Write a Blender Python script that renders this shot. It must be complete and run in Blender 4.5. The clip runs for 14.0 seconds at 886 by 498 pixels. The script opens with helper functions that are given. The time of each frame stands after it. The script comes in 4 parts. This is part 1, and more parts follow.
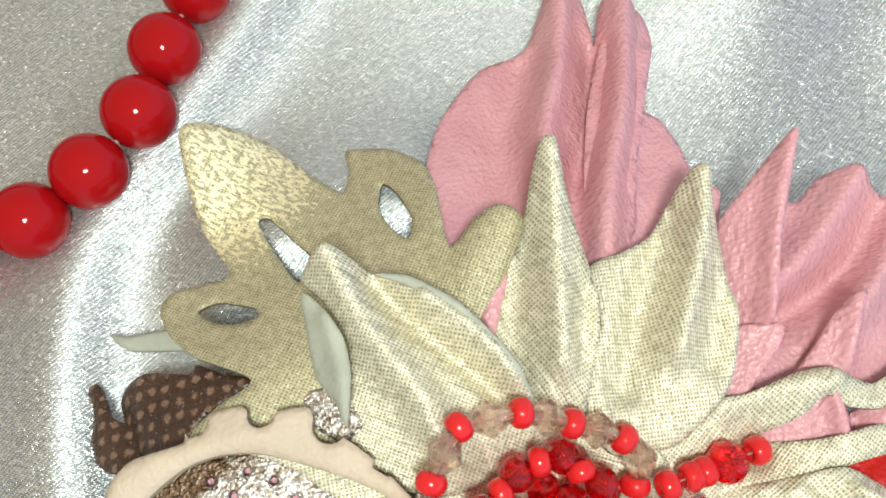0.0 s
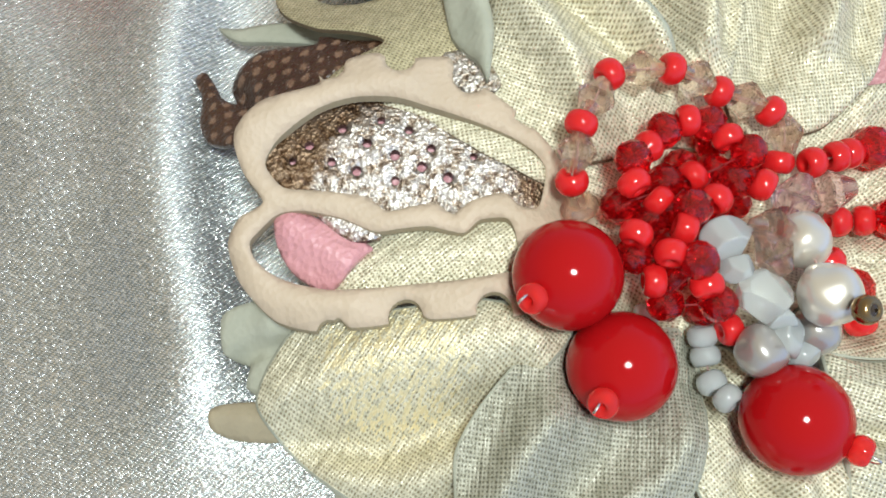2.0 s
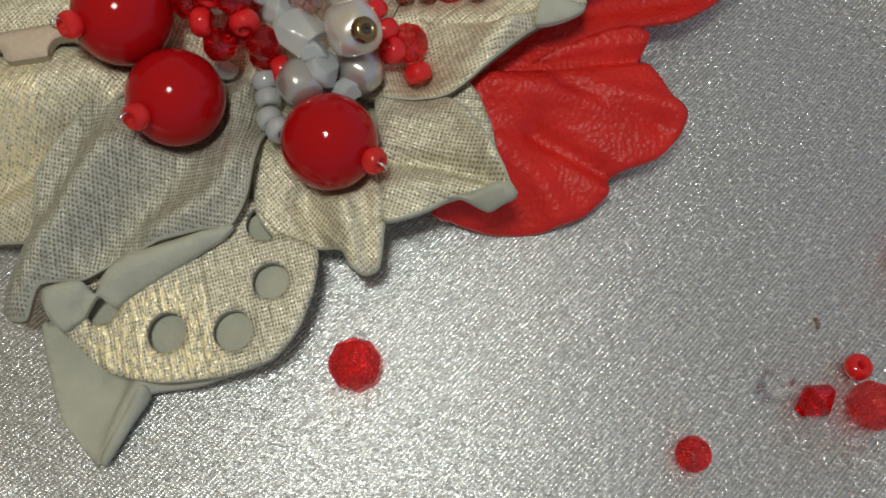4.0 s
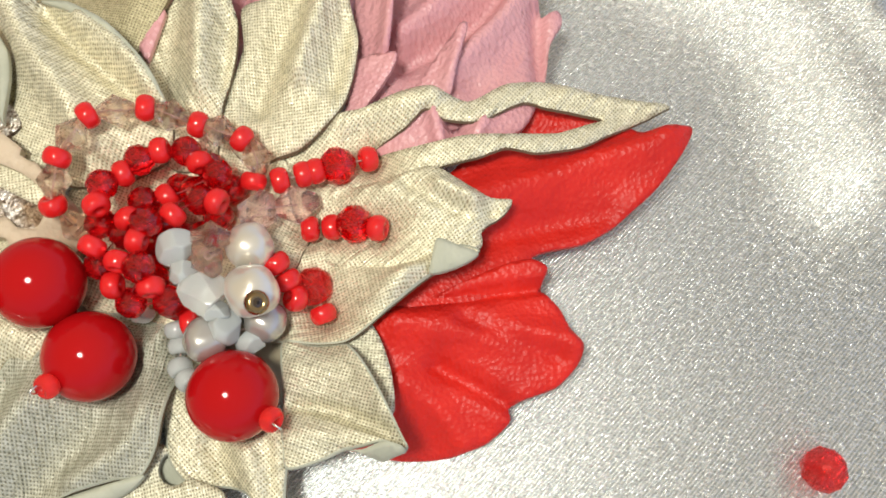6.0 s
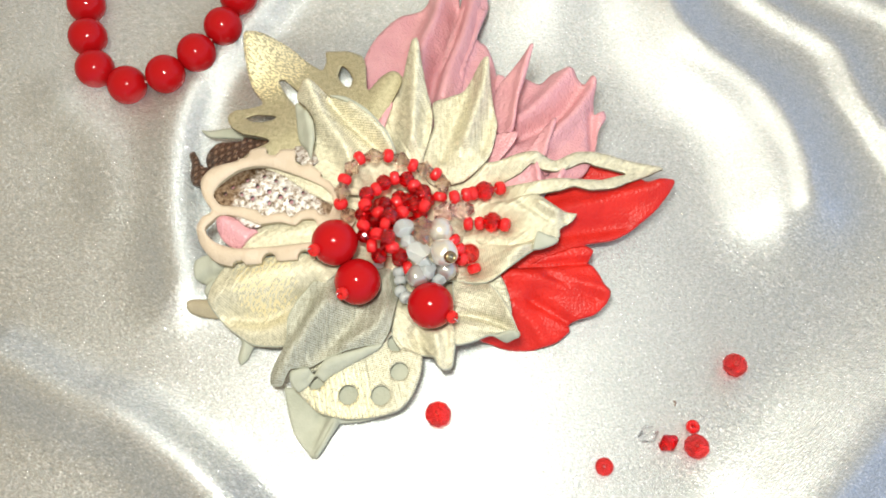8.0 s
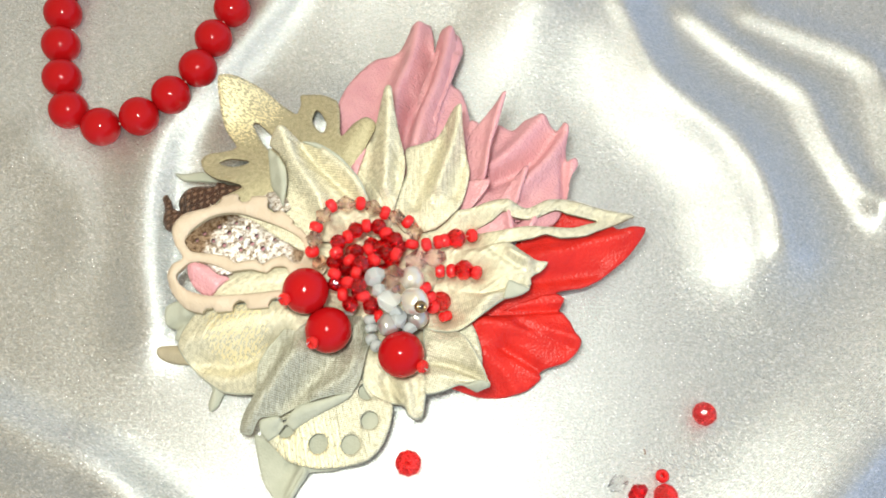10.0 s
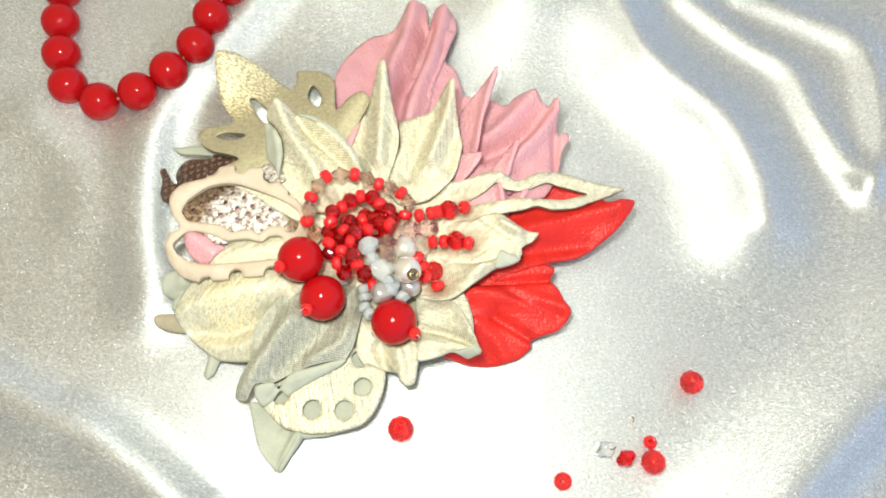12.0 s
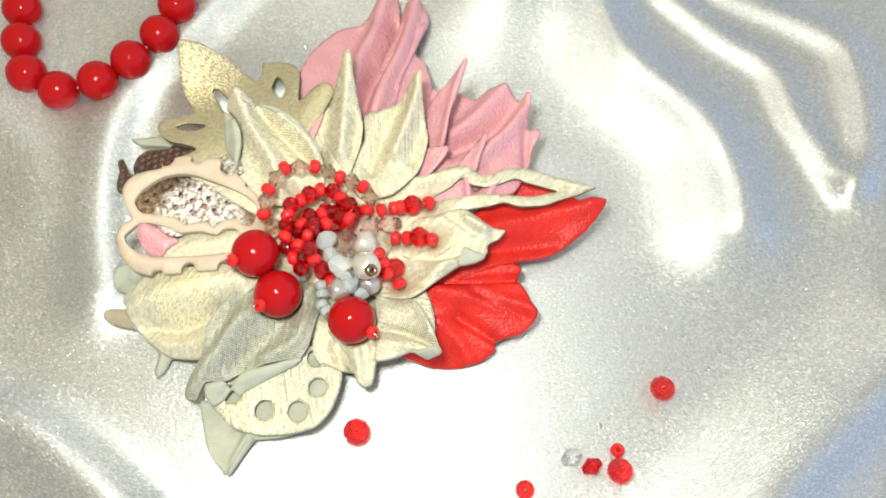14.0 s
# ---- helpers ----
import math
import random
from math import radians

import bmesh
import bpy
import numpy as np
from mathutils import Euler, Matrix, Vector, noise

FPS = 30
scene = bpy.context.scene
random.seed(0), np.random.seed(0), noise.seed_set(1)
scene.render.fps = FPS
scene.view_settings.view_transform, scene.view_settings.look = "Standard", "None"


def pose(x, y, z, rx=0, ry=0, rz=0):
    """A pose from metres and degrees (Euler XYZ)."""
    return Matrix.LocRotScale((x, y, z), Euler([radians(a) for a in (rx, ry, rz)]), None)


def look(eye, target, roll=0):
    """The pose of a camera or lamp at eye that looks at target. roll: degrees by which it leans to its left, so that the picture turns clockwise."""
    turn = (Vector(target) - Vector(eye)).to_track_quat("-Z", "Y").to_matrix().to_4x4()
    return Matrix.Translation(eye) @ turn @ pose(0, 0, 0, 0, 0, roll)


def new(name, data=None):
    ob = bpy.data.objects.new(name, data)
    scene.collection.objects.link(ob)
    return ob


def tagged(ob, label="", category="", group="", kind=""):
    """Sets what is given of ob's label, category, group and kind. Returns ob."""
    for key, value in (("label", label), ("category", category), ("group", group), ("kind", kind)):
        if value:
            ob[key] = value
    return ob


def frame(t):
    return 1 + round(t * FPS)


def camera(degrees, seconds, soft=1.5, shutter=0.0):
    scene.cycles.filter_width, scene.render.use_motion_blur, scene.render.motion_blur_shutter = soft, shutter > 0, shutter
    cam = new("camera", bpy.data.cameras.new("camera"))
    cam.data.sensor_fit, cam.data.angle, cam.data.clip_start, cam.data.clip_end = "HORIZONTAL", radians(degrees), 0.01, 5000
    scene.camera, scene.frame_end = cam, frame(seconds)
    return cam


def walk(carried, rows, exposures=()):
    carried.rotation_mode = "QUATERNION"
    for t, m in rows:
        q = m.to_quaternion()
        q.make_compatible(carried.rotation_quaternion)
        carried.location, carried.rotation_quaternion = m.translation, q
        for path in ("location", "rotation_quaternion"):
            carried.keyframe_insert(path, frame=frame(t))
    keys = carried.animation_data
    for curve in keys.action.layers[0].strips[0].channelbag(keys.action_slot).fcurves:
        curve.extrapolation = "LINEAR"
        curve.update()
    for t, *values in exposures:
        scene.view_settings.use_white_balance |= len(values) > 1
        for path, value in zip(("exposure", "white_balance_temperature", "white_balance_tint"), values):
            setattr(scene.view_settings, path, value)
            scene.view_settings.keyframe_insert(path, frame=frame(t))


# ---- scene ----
cam = camera(54.94, 14.0, soft=1.75)
PATH = [
    (0, (0.01550, 0.00284, 0.12384), (0.1231, 0.6792, -1.7553), -1.50),
    (0.5, (0.00316, 0.00134, 0.12114), (0.1213, 0.6996, -1.7493), -0.21),
    (1, (-0.00649, -0.00891, 0.11804), (0.1351, 0.6799, -1.7543), 2.76),
    (1.5, (-0.01184, -0.01899, 0.11367), (0.1399, 0.6632, -1.7603), 4.53),
    (2, (-0.00876, -0.03061, 0.10645), (0.1390, 0.6359, -1.7734), 4.94),
    (2.5, (0.00249, -0.03915, 0.10555), (0.1392, 0.6348, -1.7725), 3.95),
    (3, (0.01098, -0.05132, 0.10291), (0.1650, 0.5835, -1.7874), 5.99),
    (3.5, (0.02257, -0.06435, 0.10611), (0.1932, 0.5715, -1.7824), 6.89),
    (4, (0.03761, -0.07037, 0.10969), (0.1873, 0.5716, -1.7786), 4.41),
    (4.2, (0.04067, -0.07131, 0.10959), (0.1850, 0.5660, -1.7806), 3.94),
    (6.3, (0.05961, -0.04622, 0.13378), (0.1368, 0.6530, -1.7384), -3.09),
    (6.5, (0.04705, -0.04633, 0.14501), (0.1581, 0.6334, -1.7326), 0.17),
    (7, (0.03491, -0.06070, 0.16974), (0.1140, 0.6330, -1.7045), -1.71),
    (7.5, (0.03060, -0.07368, 0.19668), (0.1037, 0.6403, -1.6701), -1.33),
    (8, (0.03102, -0.09102, 0.22077), (0.0966, 0.6623, -1.6308), -1.18),
    (8.5, (0.03093, -0.09408, 0.22691), (0.1076, 0.6750, -1.6177), -0.09),
    (8.7, (0.03580, -0.09037, 0.22724), (0.1212, 0.6929, -1.6110), 0.35),
    (10.8, (0.03617, -0.08253, 0.22367), (0.1401, 0.6894, -1.6184), 1.61),
    (11, (0.03136, -0.08554, 0.22841), (0.1382, 0.6916, -1.6113), 1.80),
    (11.5, (0.03311, -0.09187, 0.22545), (0.1377, 0.6858, -1.6142), 1.77),
    (12, (0.03656, -0.09232, 0.22531), (0.1392, 0.6866, -1.6139), 1.62),
    (12.5, (0.03820, -0.09183, 0.22503), (0.1422, 0.6928, -1.6117), 1.71),
    (13, (0.04232, -0.09293, 0.21633), (0.1460, 0.7060, -1.6142), 2.05),
    (13.5, (0.04336, -0.09306, 0.21174), (0.1469, 0.7203, -1.6125), 2.13),
    (14, (0.04704, -0.09435, 0.21546), (0.1459, 0.7183, -1.6093), 1.95),
]
walk(cam, [(t, look(eye, target, roll)) for t, eye, target, roll in PATH], [
    (0.0, 0.29, 5830, 1), (1.0, 0.27, 5800, 1), (1.5, 0.31, 5780, 2), (2.0, 0.11, 5650, 2), (2.5, 0.1, 5830, 4), (3.0, 0.22, 5730, 5), (3.5, -0.18, 5880, 6), (4.0, -0.87, 6150, 7), (4.2, -0.87, 6150, 7), (6.5, 0.28, 6430, 5), (7.0, 0.2, 6080, 4), (8.0, 0.45, 6230, 4), (8.5, 0.62, 6380, 4), (11.0, 0.41, 6080, 1), (11.5, 0.61, 6130, 1), (12.5, 0.54, 6080, 1), (13.0, 0.49, 6080, 1), (14.0, 0.48, 6130, 1)])

# ---- light: fixed lamp standing in for the camera's flash, soft light of the room ----
MM = 0.001
room = bpy.data.worlds.new("room")
room.use_nodes = True
scene.world = room
# warm light from the ceiling, cool daylight lower down
tree = room.node_tree
facing = tree.nodes.new("ShaderNodeTexCoord")
axes = tree.nodes.new("ShaderNodeSeparateXYZ")
tone = tree.nodes.new("ShaderNodeValToRGB")
tree.links.new(facing.outputs["Generated"], axes.inputs[0])
half = tree.nodes.new("ShaderNodeMath")
half.operation = "MULTIPLY_ADD"
half.inputs[1].default_value, half.inputs[2].default_value = 0.5, 0.5
tree.links.new(axes.outputs["Z"], half.inputs[0])
tree.links.new(half.outputs[0], tone.inputs[0])
tone.color_ramp.elements[0].position, tone.color_ramp.elements[0].color = 0.60, (0.92, 1.0, 1.27, 1)
tone.color_ramp.elements[1].position, tone.color_ramp.elements[1].color = 0.85, (1.12, 0.94, 0.72, 1)
# the room is lighter towards its window side
across = tree.nodes.new("ShaderNodeVectorMath")
across.operation = "DOT_PRODUCT"
across.inputs[1].default_value = (0.3, -0.1, 0.0)
tree.links.new(facing.outputs["Generated"], across.inputs[0])
level = tree.nodes.new("ShaderNodeMath")
level.operation = "MULTIPLY_ADD"
level.inputs[1].default_value, level.inputs[2].default_value = 0.62, 0.455
tree.links.new(across.outputs["Value"], level.inputs[0])
tree.links.new(level.outputs[0], tree.nodes["Background"].inputs[1])
# warm walls on one side, daylight on the other
slide = tree.nodes.new("ShaderNodeMath")
slide.operation = "MULTIPLY_ADD"
slide.inputs[1].default_value, slide.inputs[2].default_value = 1.6, 0.5
tree.links.new(across.outputs["Value"], slide.inputs[0])
walls = tree.nodes.new("ShaderNodeValToRGB")
walls.color_ramp.elements[0].position, walls.color_ramp.elements[0].color = 0.2, (1.30, 1.13, 0.88, 1)
walls.color_ramp.elements[1].position, walls.color_ramp.elements[1].color = 0.7, (0.92, 1.0, 1.2, 1)
tree.links.new(slide.outputs[0], walls.inputs[0])
both = tree.nodes.new("ShaderNodeVectorMath")
both.operation = "MULTIPLY"
tree.links.new(tone.outputs[0], both.inputs[0])
tree.links.new(walls.outputs[0], both.inputs[1])
tree.links.new(both.outputs["Vector"], tree.nodes["Background"].inputs[0])
lamp = bpy.data.lights.new("flash_lamp", "POINT")
lamp.energy, lamp.shadow_soft_size, lamp.color = 2.45, 0.024, (1.0, 0.97, 0.88)
new("flash_lamp", lamp).location = (0.012, -0.060, 0.262)
# ---- materials ----
def material(name, colour, rough=0.5, metal=0.0, **more):
    m = bpy.data.materials.new(name)
    m.use_nodes = True
    b = m.node_tree.nodes["Principled BSDF"]
    b.inputs["Base Color"].default_value = (*colour, 1)
    b.inputs["Roughness"].default_value = rough
    b.inputs["Metallic"].default_value = metal
    for key, value in more.items():
        b.inputs[key.replace("_", " ")].default_value = value
    return m


def node(m, kind, **inputs):
    n = m.node_tree.nodes.new(kind)
    for key, value in inputs.items():
        n.inputs[key.replace("_", " ")].default_value = value
    return n


def link(m, a, b):
    m.node_tree.links.new(a, b)


def bsdf(m):
    return m.node_tree.nodes["Principled BSDF"]


def ramp(m, source, stops):
    r = node(m, "ShaderNodeValToRGB")
    while len(r.color_ramp.elements) < len(stops):
        r.color_ramp.elements.new(0.5)
    for e, (at, colour) in zip(r.color_ramp.elements, stops):
        e.position, e.color = at, (*colour, 1) if len(colour) == 3 else colour
    link(m, source, r.inputs[0])
    return r.outputs[0]


def mixed(m, factor, a, b, blend="MIX"):
    x = node(m, "ShaderNodeMix")
    x.data_type, x.blend_type = "RGBA", blend
    for value, socket in ((factor, x.inputs[0]), (a, x.inputs[6]), (b, x.inputs[7])):
        if isinstance(value, (float, int)):
            socket.default_value = value
        elif isinstance(value, tuple):
            socket.default_value = (*value, 1)
        else:
            link(m, value, socket)
    return x.outputs[2]


def sums(m, operation, a, b):
    x = node(m, "ShaderNodeMath")
    x.operation = operation
    for value, socket in ((a, x.inputs[0]), (b, x.inputs[1])):
        if isinstance(value, (float, int)):
            socket.default_value = value
        else:
            link(m, value, socket)
    return x.outputs[0]


def bump(m, height, strength, distance, before=None):
    n = node(m, "ShaderNodeBump", Strength=strength, Distance=distance)
    link(m, height, n.inputs["Height"])
    if before:
        link(m, before, n.inputs["Normal"])
    return n.outputs[0]


def noisy(m, coords, scale, detail=3.0, rough=0.6):
    n = node(m, "ShaderNodeTexNoise", Scale=scale, Detail=detail, Roughness=rough)
    link(m, coords, n.inputs["Vector"])
    return n.outputs[0]


def weave(m, coords, period, bands):
    w = node(m, "ShaderNodeTexWave", Scale=0.314 / period, Distortion=0.5, Detail=1.0, Detail_Scale=0.6)
    w.bands_direction = bands
    link(m, coords, w.inputs["Vector"])
    return w.outputs["Fac"]


def woven(name, dark, light, foil, metal, creased=0.7):
    """Leather with a printed gold weave; coordinates in millimetres along the petal."""
    m = material(name, light, 0.42, metal)
    uv = node(m, "ShaderNodeUVMap").outputs[0]
    warp = weave(m, uv, 0.50, "X")
    weft = weave(m, uv, 0.40, "Y")
    cloth = sums(m, "SUBTRACT", sums(m, "ADD", warp, weft), sums(m, "MULTIPLY", warp, weft))
    base = ramp(m, cloth, [(0.1, dark), (0.5, light), (1.0, foil)])
    patch = ramp(m, noisy(m, uv, 0.8, 4.0, 0.7), [(0.38, (0.70, 0.70, 0.66)), (0.6, (1.0, 1.0, 1.0))])
    base = mixed(m, 1.0, base, patch, "MULTIPLY")
    grain = noisy(m, uv, 2.6, 2.0)
    base = mixed(m, sums(m, "MULTIPLY", ramp(m, grain, [(0.5, (0, 0, 0)), (0.68, (1, 1, 1))]), 0.6), base, foil)
    specks = ramp(m, noisy(m, uv, 3.4, 2.0, 0.7), [(0.36, (0.72, 0.70, 0.65)), (0.5, (1.0, 1.0, 1.0))])
    base = mixed(m, 1.0, base, specks, "MULTIPLY")
    fleck = ramp(m, noisy(m, uv, 1.7, 1.0), [(0.52, (0, 0, 0)), (0.6, (1, 1, 1))])
    link(m, sums(m, "SUBTRACT", 0.6, sums(m, "MULTIPLY", fleck, 0.22)), bsdf(m).inputs["Roughness"])
    # loose gold foil where the piece still carries it
    left = node(m, "ShaderNodeAttribute")
    left.attribute_name = "foil"
    lie = node(m, "ShaderNodeMapping")
    lie.inputs["Rotation"].default_value, lie.inputs["Scale"].default_value = (0, 0, 0.9), (0.75, 1.7, 1)
    link(m, uv, lie.inputs["Vector"])
    flake = ramp(m, sums(m, "ADD", left.outputs["Fac"], sums(m, "SUBTRACT", noisy(m, lie.outputs[0], 1.05, 2.0, 0.6), 1.0)), [(0.0, (0, 0, 0)), (0.05, (1, 1, 1))])
    link(m, mixed(m, flake, base, (0.93, 0.83, 0.53)), bsdf(m).inputs["Base Color"])
    link(m, sums(m, "MAXIMUM", sums(m, "MULTIPLY", flake, 0.75), metal), bsdf(m).inputs["Metallic"])
    # fine creases pressed along the petal
    along = node(m, "ShaderNodeMapping")
    along.inputs["Rotation"].default_value, along.inputs["Scale"].default_value = (0, 0, 0.5), (0.05, 0.75, 1)
    link(m, uv, along.inputs["Vector"])
    rough = bump(m, grain, 0.9, 0.0002, bump(m, noisy(m, along.outputs[0], 1.0, 3.0, 0.55), creased, 0.001))
    link(m, bump(m, cloth, 0.4, 0.00012, rough), bsdf(m).inputs["Normal"])
    return m


def hide(name, colour, deep, rough, grain=0.5, spec=0.5, streak=0.0, pores=1.0):
    """Smooth dyed leather with pores and faint stains."""
    m = material(name, colour, rough)
    uv = node(m, "ShaderNodeUVMap").outputs[0]
    base = mixed(m, ramp(m, noisy(m, uv, 0.12, 5.0), [(0.35, (0, 0, 0)), (0.7, (1, 1, 1))]), deep, colour)
    link(m, base, bsdf(m).inputs["Base Color"])
    cells = node(m, "ShaderNodeTexVoronoi", Scale=1.5)
    link(m, uv, cells.inputs["Vector"])
    pull = node(m, "ShaderNodeMapping")
    pull.inputs["Rotation"].default_value, pull.inputs["Scale"].default_value = (0, 0, 0.5), (0.12, 0.9, 1)
    link(m, uv, pull.inputs["Vector"])
    creases = sums(m, "MULTIPLY", noisy(m, pull.outputs[0], 1.0, 4.0), streak)
    relief = sums(m, "ADD", sums(m, "ADD", sums(m, "MULTIPLY", cells.outputs["Distance"], pores), noisy(m, uv, 0.9, 4.0)), creases)
    link(m, bump(m, relief, grain, 0.0002), bsdf(m).inputs["Normal"])
    bsdf(m).inputs["Specular IOR Level"].default_value = spec
    return m


def glittered(name, dark, light, coarse):
    """Crackled metallic foil leather."""
    m = material(name, light, 0.36, 0.92)
    uv = node(m, "ShaderNodeUVMap").outputs[0]
    n = noisy(m, uv, coarse, 4.0, 0.7)
    # brown fades to silver in the middle: the lamp's sheen, put into the colour
    left = node(m, "ShaderNodeAttribute")
    left.attribute_name = "foil"
    sheen_mask = sums(m, "ADD", left.outputs["Fac"], sums(m, "MULTIPLY", noisy(m, uv, 0.5, 3.0), 0.5))
    patch = ramp(m, sheen_mask, [(0.42, (0.34, 0.25, 0.17)), (0.62, (1, 1, 1))])
    base = ramp(m, n, [(0.32, dark), (0.43, (0.46, 0.37, 0.28)), (0.54, light)])
    link(m, mixed(m, 1.0, base, patch, "MULTIPLY"), bsdf(m).inputs["Base Color"])
    cells = node(m, "ShaderNodeTexVoronoi", Scale=2.4)
    link(m, uv, cells.inputs["Vector"])
    first = bump(m, n, 1.0, 0.0005)
    link(m, bump(m, cells.outputs["Distance"], 0.7, 0.0003, first), bsdf(m).inputs["Normal"])
    return m


GOLD = woven("gold_woven_leather", (0.36, 0.30, 0.175), (0.62, 0.56, 0.385), (0.90, 0.85, 0.66), 0.4)
GREYGOLD = woven("grey_gold_woven_leather", (0.15, 0.148, 0.108), (0.345, 0.338, 0.265), (0.555, 0.542, 0.445), 0.3)
OLIVE = woven("olive_gold_woven_leather", (0.27, 0.245, 0.155), (0.51, 0.475, 0.345), (0.82, 0.78, 0.61), 0.45)
SPARKLE = woven("gold_sparkle_leather", (0.25, 0.21, 0.13), (0.42, 0.37, 0.225), (0.64, 0.57, 0.36), 0.3, 0.12)
SUEDE = hide("pale_green_suede", (0.45, 0.45, 0.36), (0.36, 0.365, 0.29), 0.75, 0.35, 0.2)
TAN = hide("tan_suede", (0.42, 0.36, 0.24), (0.32, 0.27, 0.18), 0.75, 0.35, 0.2)
CREAM = hide("cream_leather", (0.57, 0.46, 0.34), (0.50, 0.40, 0.29), 0.55, 0.5, 0.35)
PINK = hide("pink_leather", (0.66, 0.34, 0.355), (0.58, 0.275, 0.30), 0.34, 0.85, streak=1.6, pores=1.2)
RED = hide("red_leather", (0.62, 0.020, 0.012), (0.48, 0.012, 0.008), 0.42, 0.7, 0.32, streak=1.0, pores=1.0)
EDGE = hide("cut_leather_edge", (0.24, 0.19, 0.12), (0.17, 0.13, 0.08), 0.8, 0.4, 0.2)
GLITTER = glittered("silver_brown_foil", (0.16, 0.11, 0.075), (0.90, 0.86, 0.81), 0.75)


def spotted():
    m = hide("brown_perforated_leather", (0.075, 0.036, 0.018), (0.035, 0.016, 0.008), 0.30, 1.0, streak=0.8)
    uv = node(m, "ShaderNodeUVMap").outputs[0]
    rows = node(m, "ShaderNodeTexVoronoi", Scale=0.46, Randomness=0.2)
    link(m, uv, rows.inputs["Vector"])
    worn = sums(m, "ADD", rows.outputs["Distance"], sums(m, "MULTIPLY", noisy(m, uv, 1.6), 0.6))
    old = bsdf(m).inputs["Base Color"].links[0].from_socket
    base = mixed(m, ramp(m, worn, [(0.50, (1, 1, 1)), (0.62, (0, 0, 0))]), old, (0.20, 0.12, 0.075))
    # bright glints of the glossy crinkles, painted as metallic specks
    specks = ramp(m, noisy(m, uv, 1.9, 3.0, 0.7), [(0.64, (0, 0, 0)), (0.70, (1, 1, 1))])
    link(m, mixed(m, specks, base, (0.7, 0.6, 0.52)), bsdf(m).inputs["Base Color"])
    link(m, specks, bsdf(m).inputs["Metallic"])
    return m


BROWN = spotted()


def satin():
    m = material("white_satin", (0.56, 0.57, 0.57), 0.42, 0.8, Sheen_Weight=0.1)
    place = node(m, "ShaderNodeTexCoord").outputs["Object"]
    turn = node(m, "ShaderNodeMapping")
    turn.inputs["Rotation"].default_value = (0, 0, radians(25))
    turn.inputs["Scale"].default_value = (1000, 1000, 1000)
    link(m, place, turn.inputs["Vector"])
    uv = turn.outputs[0]
    stretch = node(m, "ShaderNodeMapping")
    stretch.inputs["Scale"].default_value = (1.3, 4.4, 1)
    link(m, uv, stretch.inputs["Vector"])
    # silk floats: rows of short dashes that step sideways from row to row
    slant = node(m, "ShaderNodeMapping")
    slant.inputs["Rotation"].default_value = (0, 0, radians(28))
    link(m, uv, slant.inputs["Vector"])
    twill = sums(m, "MULTIPLY", weave(m, uv, 0.28, "Y"), weave(m, slant.outputs[0], 0.52, "X"))
    wide = node(m, "ShaderNodeMapping")
    wide.inputs["Scale"].default_value = (0.8, 2.0, 1)
    link(m, uv, wide.inputs["Vector"])
    cloudy = sums(m, "ADD", sums(m, "MULTIPLY", noisy(m, stretch.outputs[0], 1.0, 1.5), 0.5), sums(m, "MULTIPLY", noisy(m, wide.outputs[0], 1.0, 2.0), 0.5))
    # uneven yarn: brighter and duller knots of about half a millimetre
    knots = noisy(m, uv, 2.3, 3.0, 0.75)
    slub = sums(m, "ADD", sums(m, "MULTIPLY", twill, 0.40), sums(m, "ADD", sums(m, "MULTIPLY", cloudy, 0.42), sums(m, "MULTIPLY", knots, 0.42)))
    # loose floats: slightly raised, their glints painted near-white into the base colour
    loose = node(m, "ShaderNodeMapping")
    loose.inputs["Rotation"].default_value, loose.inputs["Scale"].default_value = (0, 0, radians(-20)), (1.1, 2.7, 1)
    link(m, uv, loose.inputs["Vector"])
    glint_dash = ramp(m, noisy(m, loose.outputs[0], 1.0, 1.0, 0.5), [(0.56, (0, 0, 0)), (0.68, (1, 1, 1))])
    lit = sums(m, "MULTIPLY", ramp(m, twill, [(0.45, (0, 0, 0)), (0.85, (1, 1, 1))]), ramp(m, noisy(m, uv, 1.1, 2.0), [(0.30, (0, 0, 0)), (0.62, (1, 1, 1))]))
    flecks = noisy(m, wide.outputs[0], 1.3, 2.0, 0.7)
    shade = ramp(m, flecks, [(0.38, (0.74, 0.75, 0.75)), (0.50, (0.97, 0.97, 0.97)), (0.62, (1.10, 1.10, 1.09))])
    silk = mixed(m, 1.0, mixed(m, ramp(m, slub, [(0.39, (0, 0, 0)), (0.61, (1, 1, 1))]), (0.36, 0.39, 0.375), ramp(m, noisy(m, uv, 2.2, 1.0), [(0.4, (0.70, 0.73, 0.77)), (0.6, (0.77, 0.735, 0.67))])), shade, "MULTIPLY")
    link(m, mixed(m, sums(m, "MAXIMUM", sums(m, "MULTIPLY", glint_dash, 0.6), lit), silk, (0.97, 0.96, 0.93)), bsdf(m).inputs["Base Color"])
    link(m, ramp(m, slub, [(0.36, (0.48, 0.48, 0.48)), (0.66, (0.22, 0.22, 0.22))]), bsdf(m).inputs["Roughness"])
    floats = node(m, "ShaderNodeTangent")
    floats.direction_type, floats.uv_map = "UV_MAP", "threads"
    link(m, floats.outputs[0], bsdf(m).inputs["Tangent"])
    bsdf(m).inputs["Anisotropic"].default_value = 0.82
    first = bump(m, glint_dash, 0.4, 0.00025, bump(m, knots, 0.2, 0.0003, bump(m, cloudy, 0.7, 0.00026)))
    link(m, bump(m, twill, 0.7, 0.00004, first), bsdf(m).inputs["Normal"])
    return m


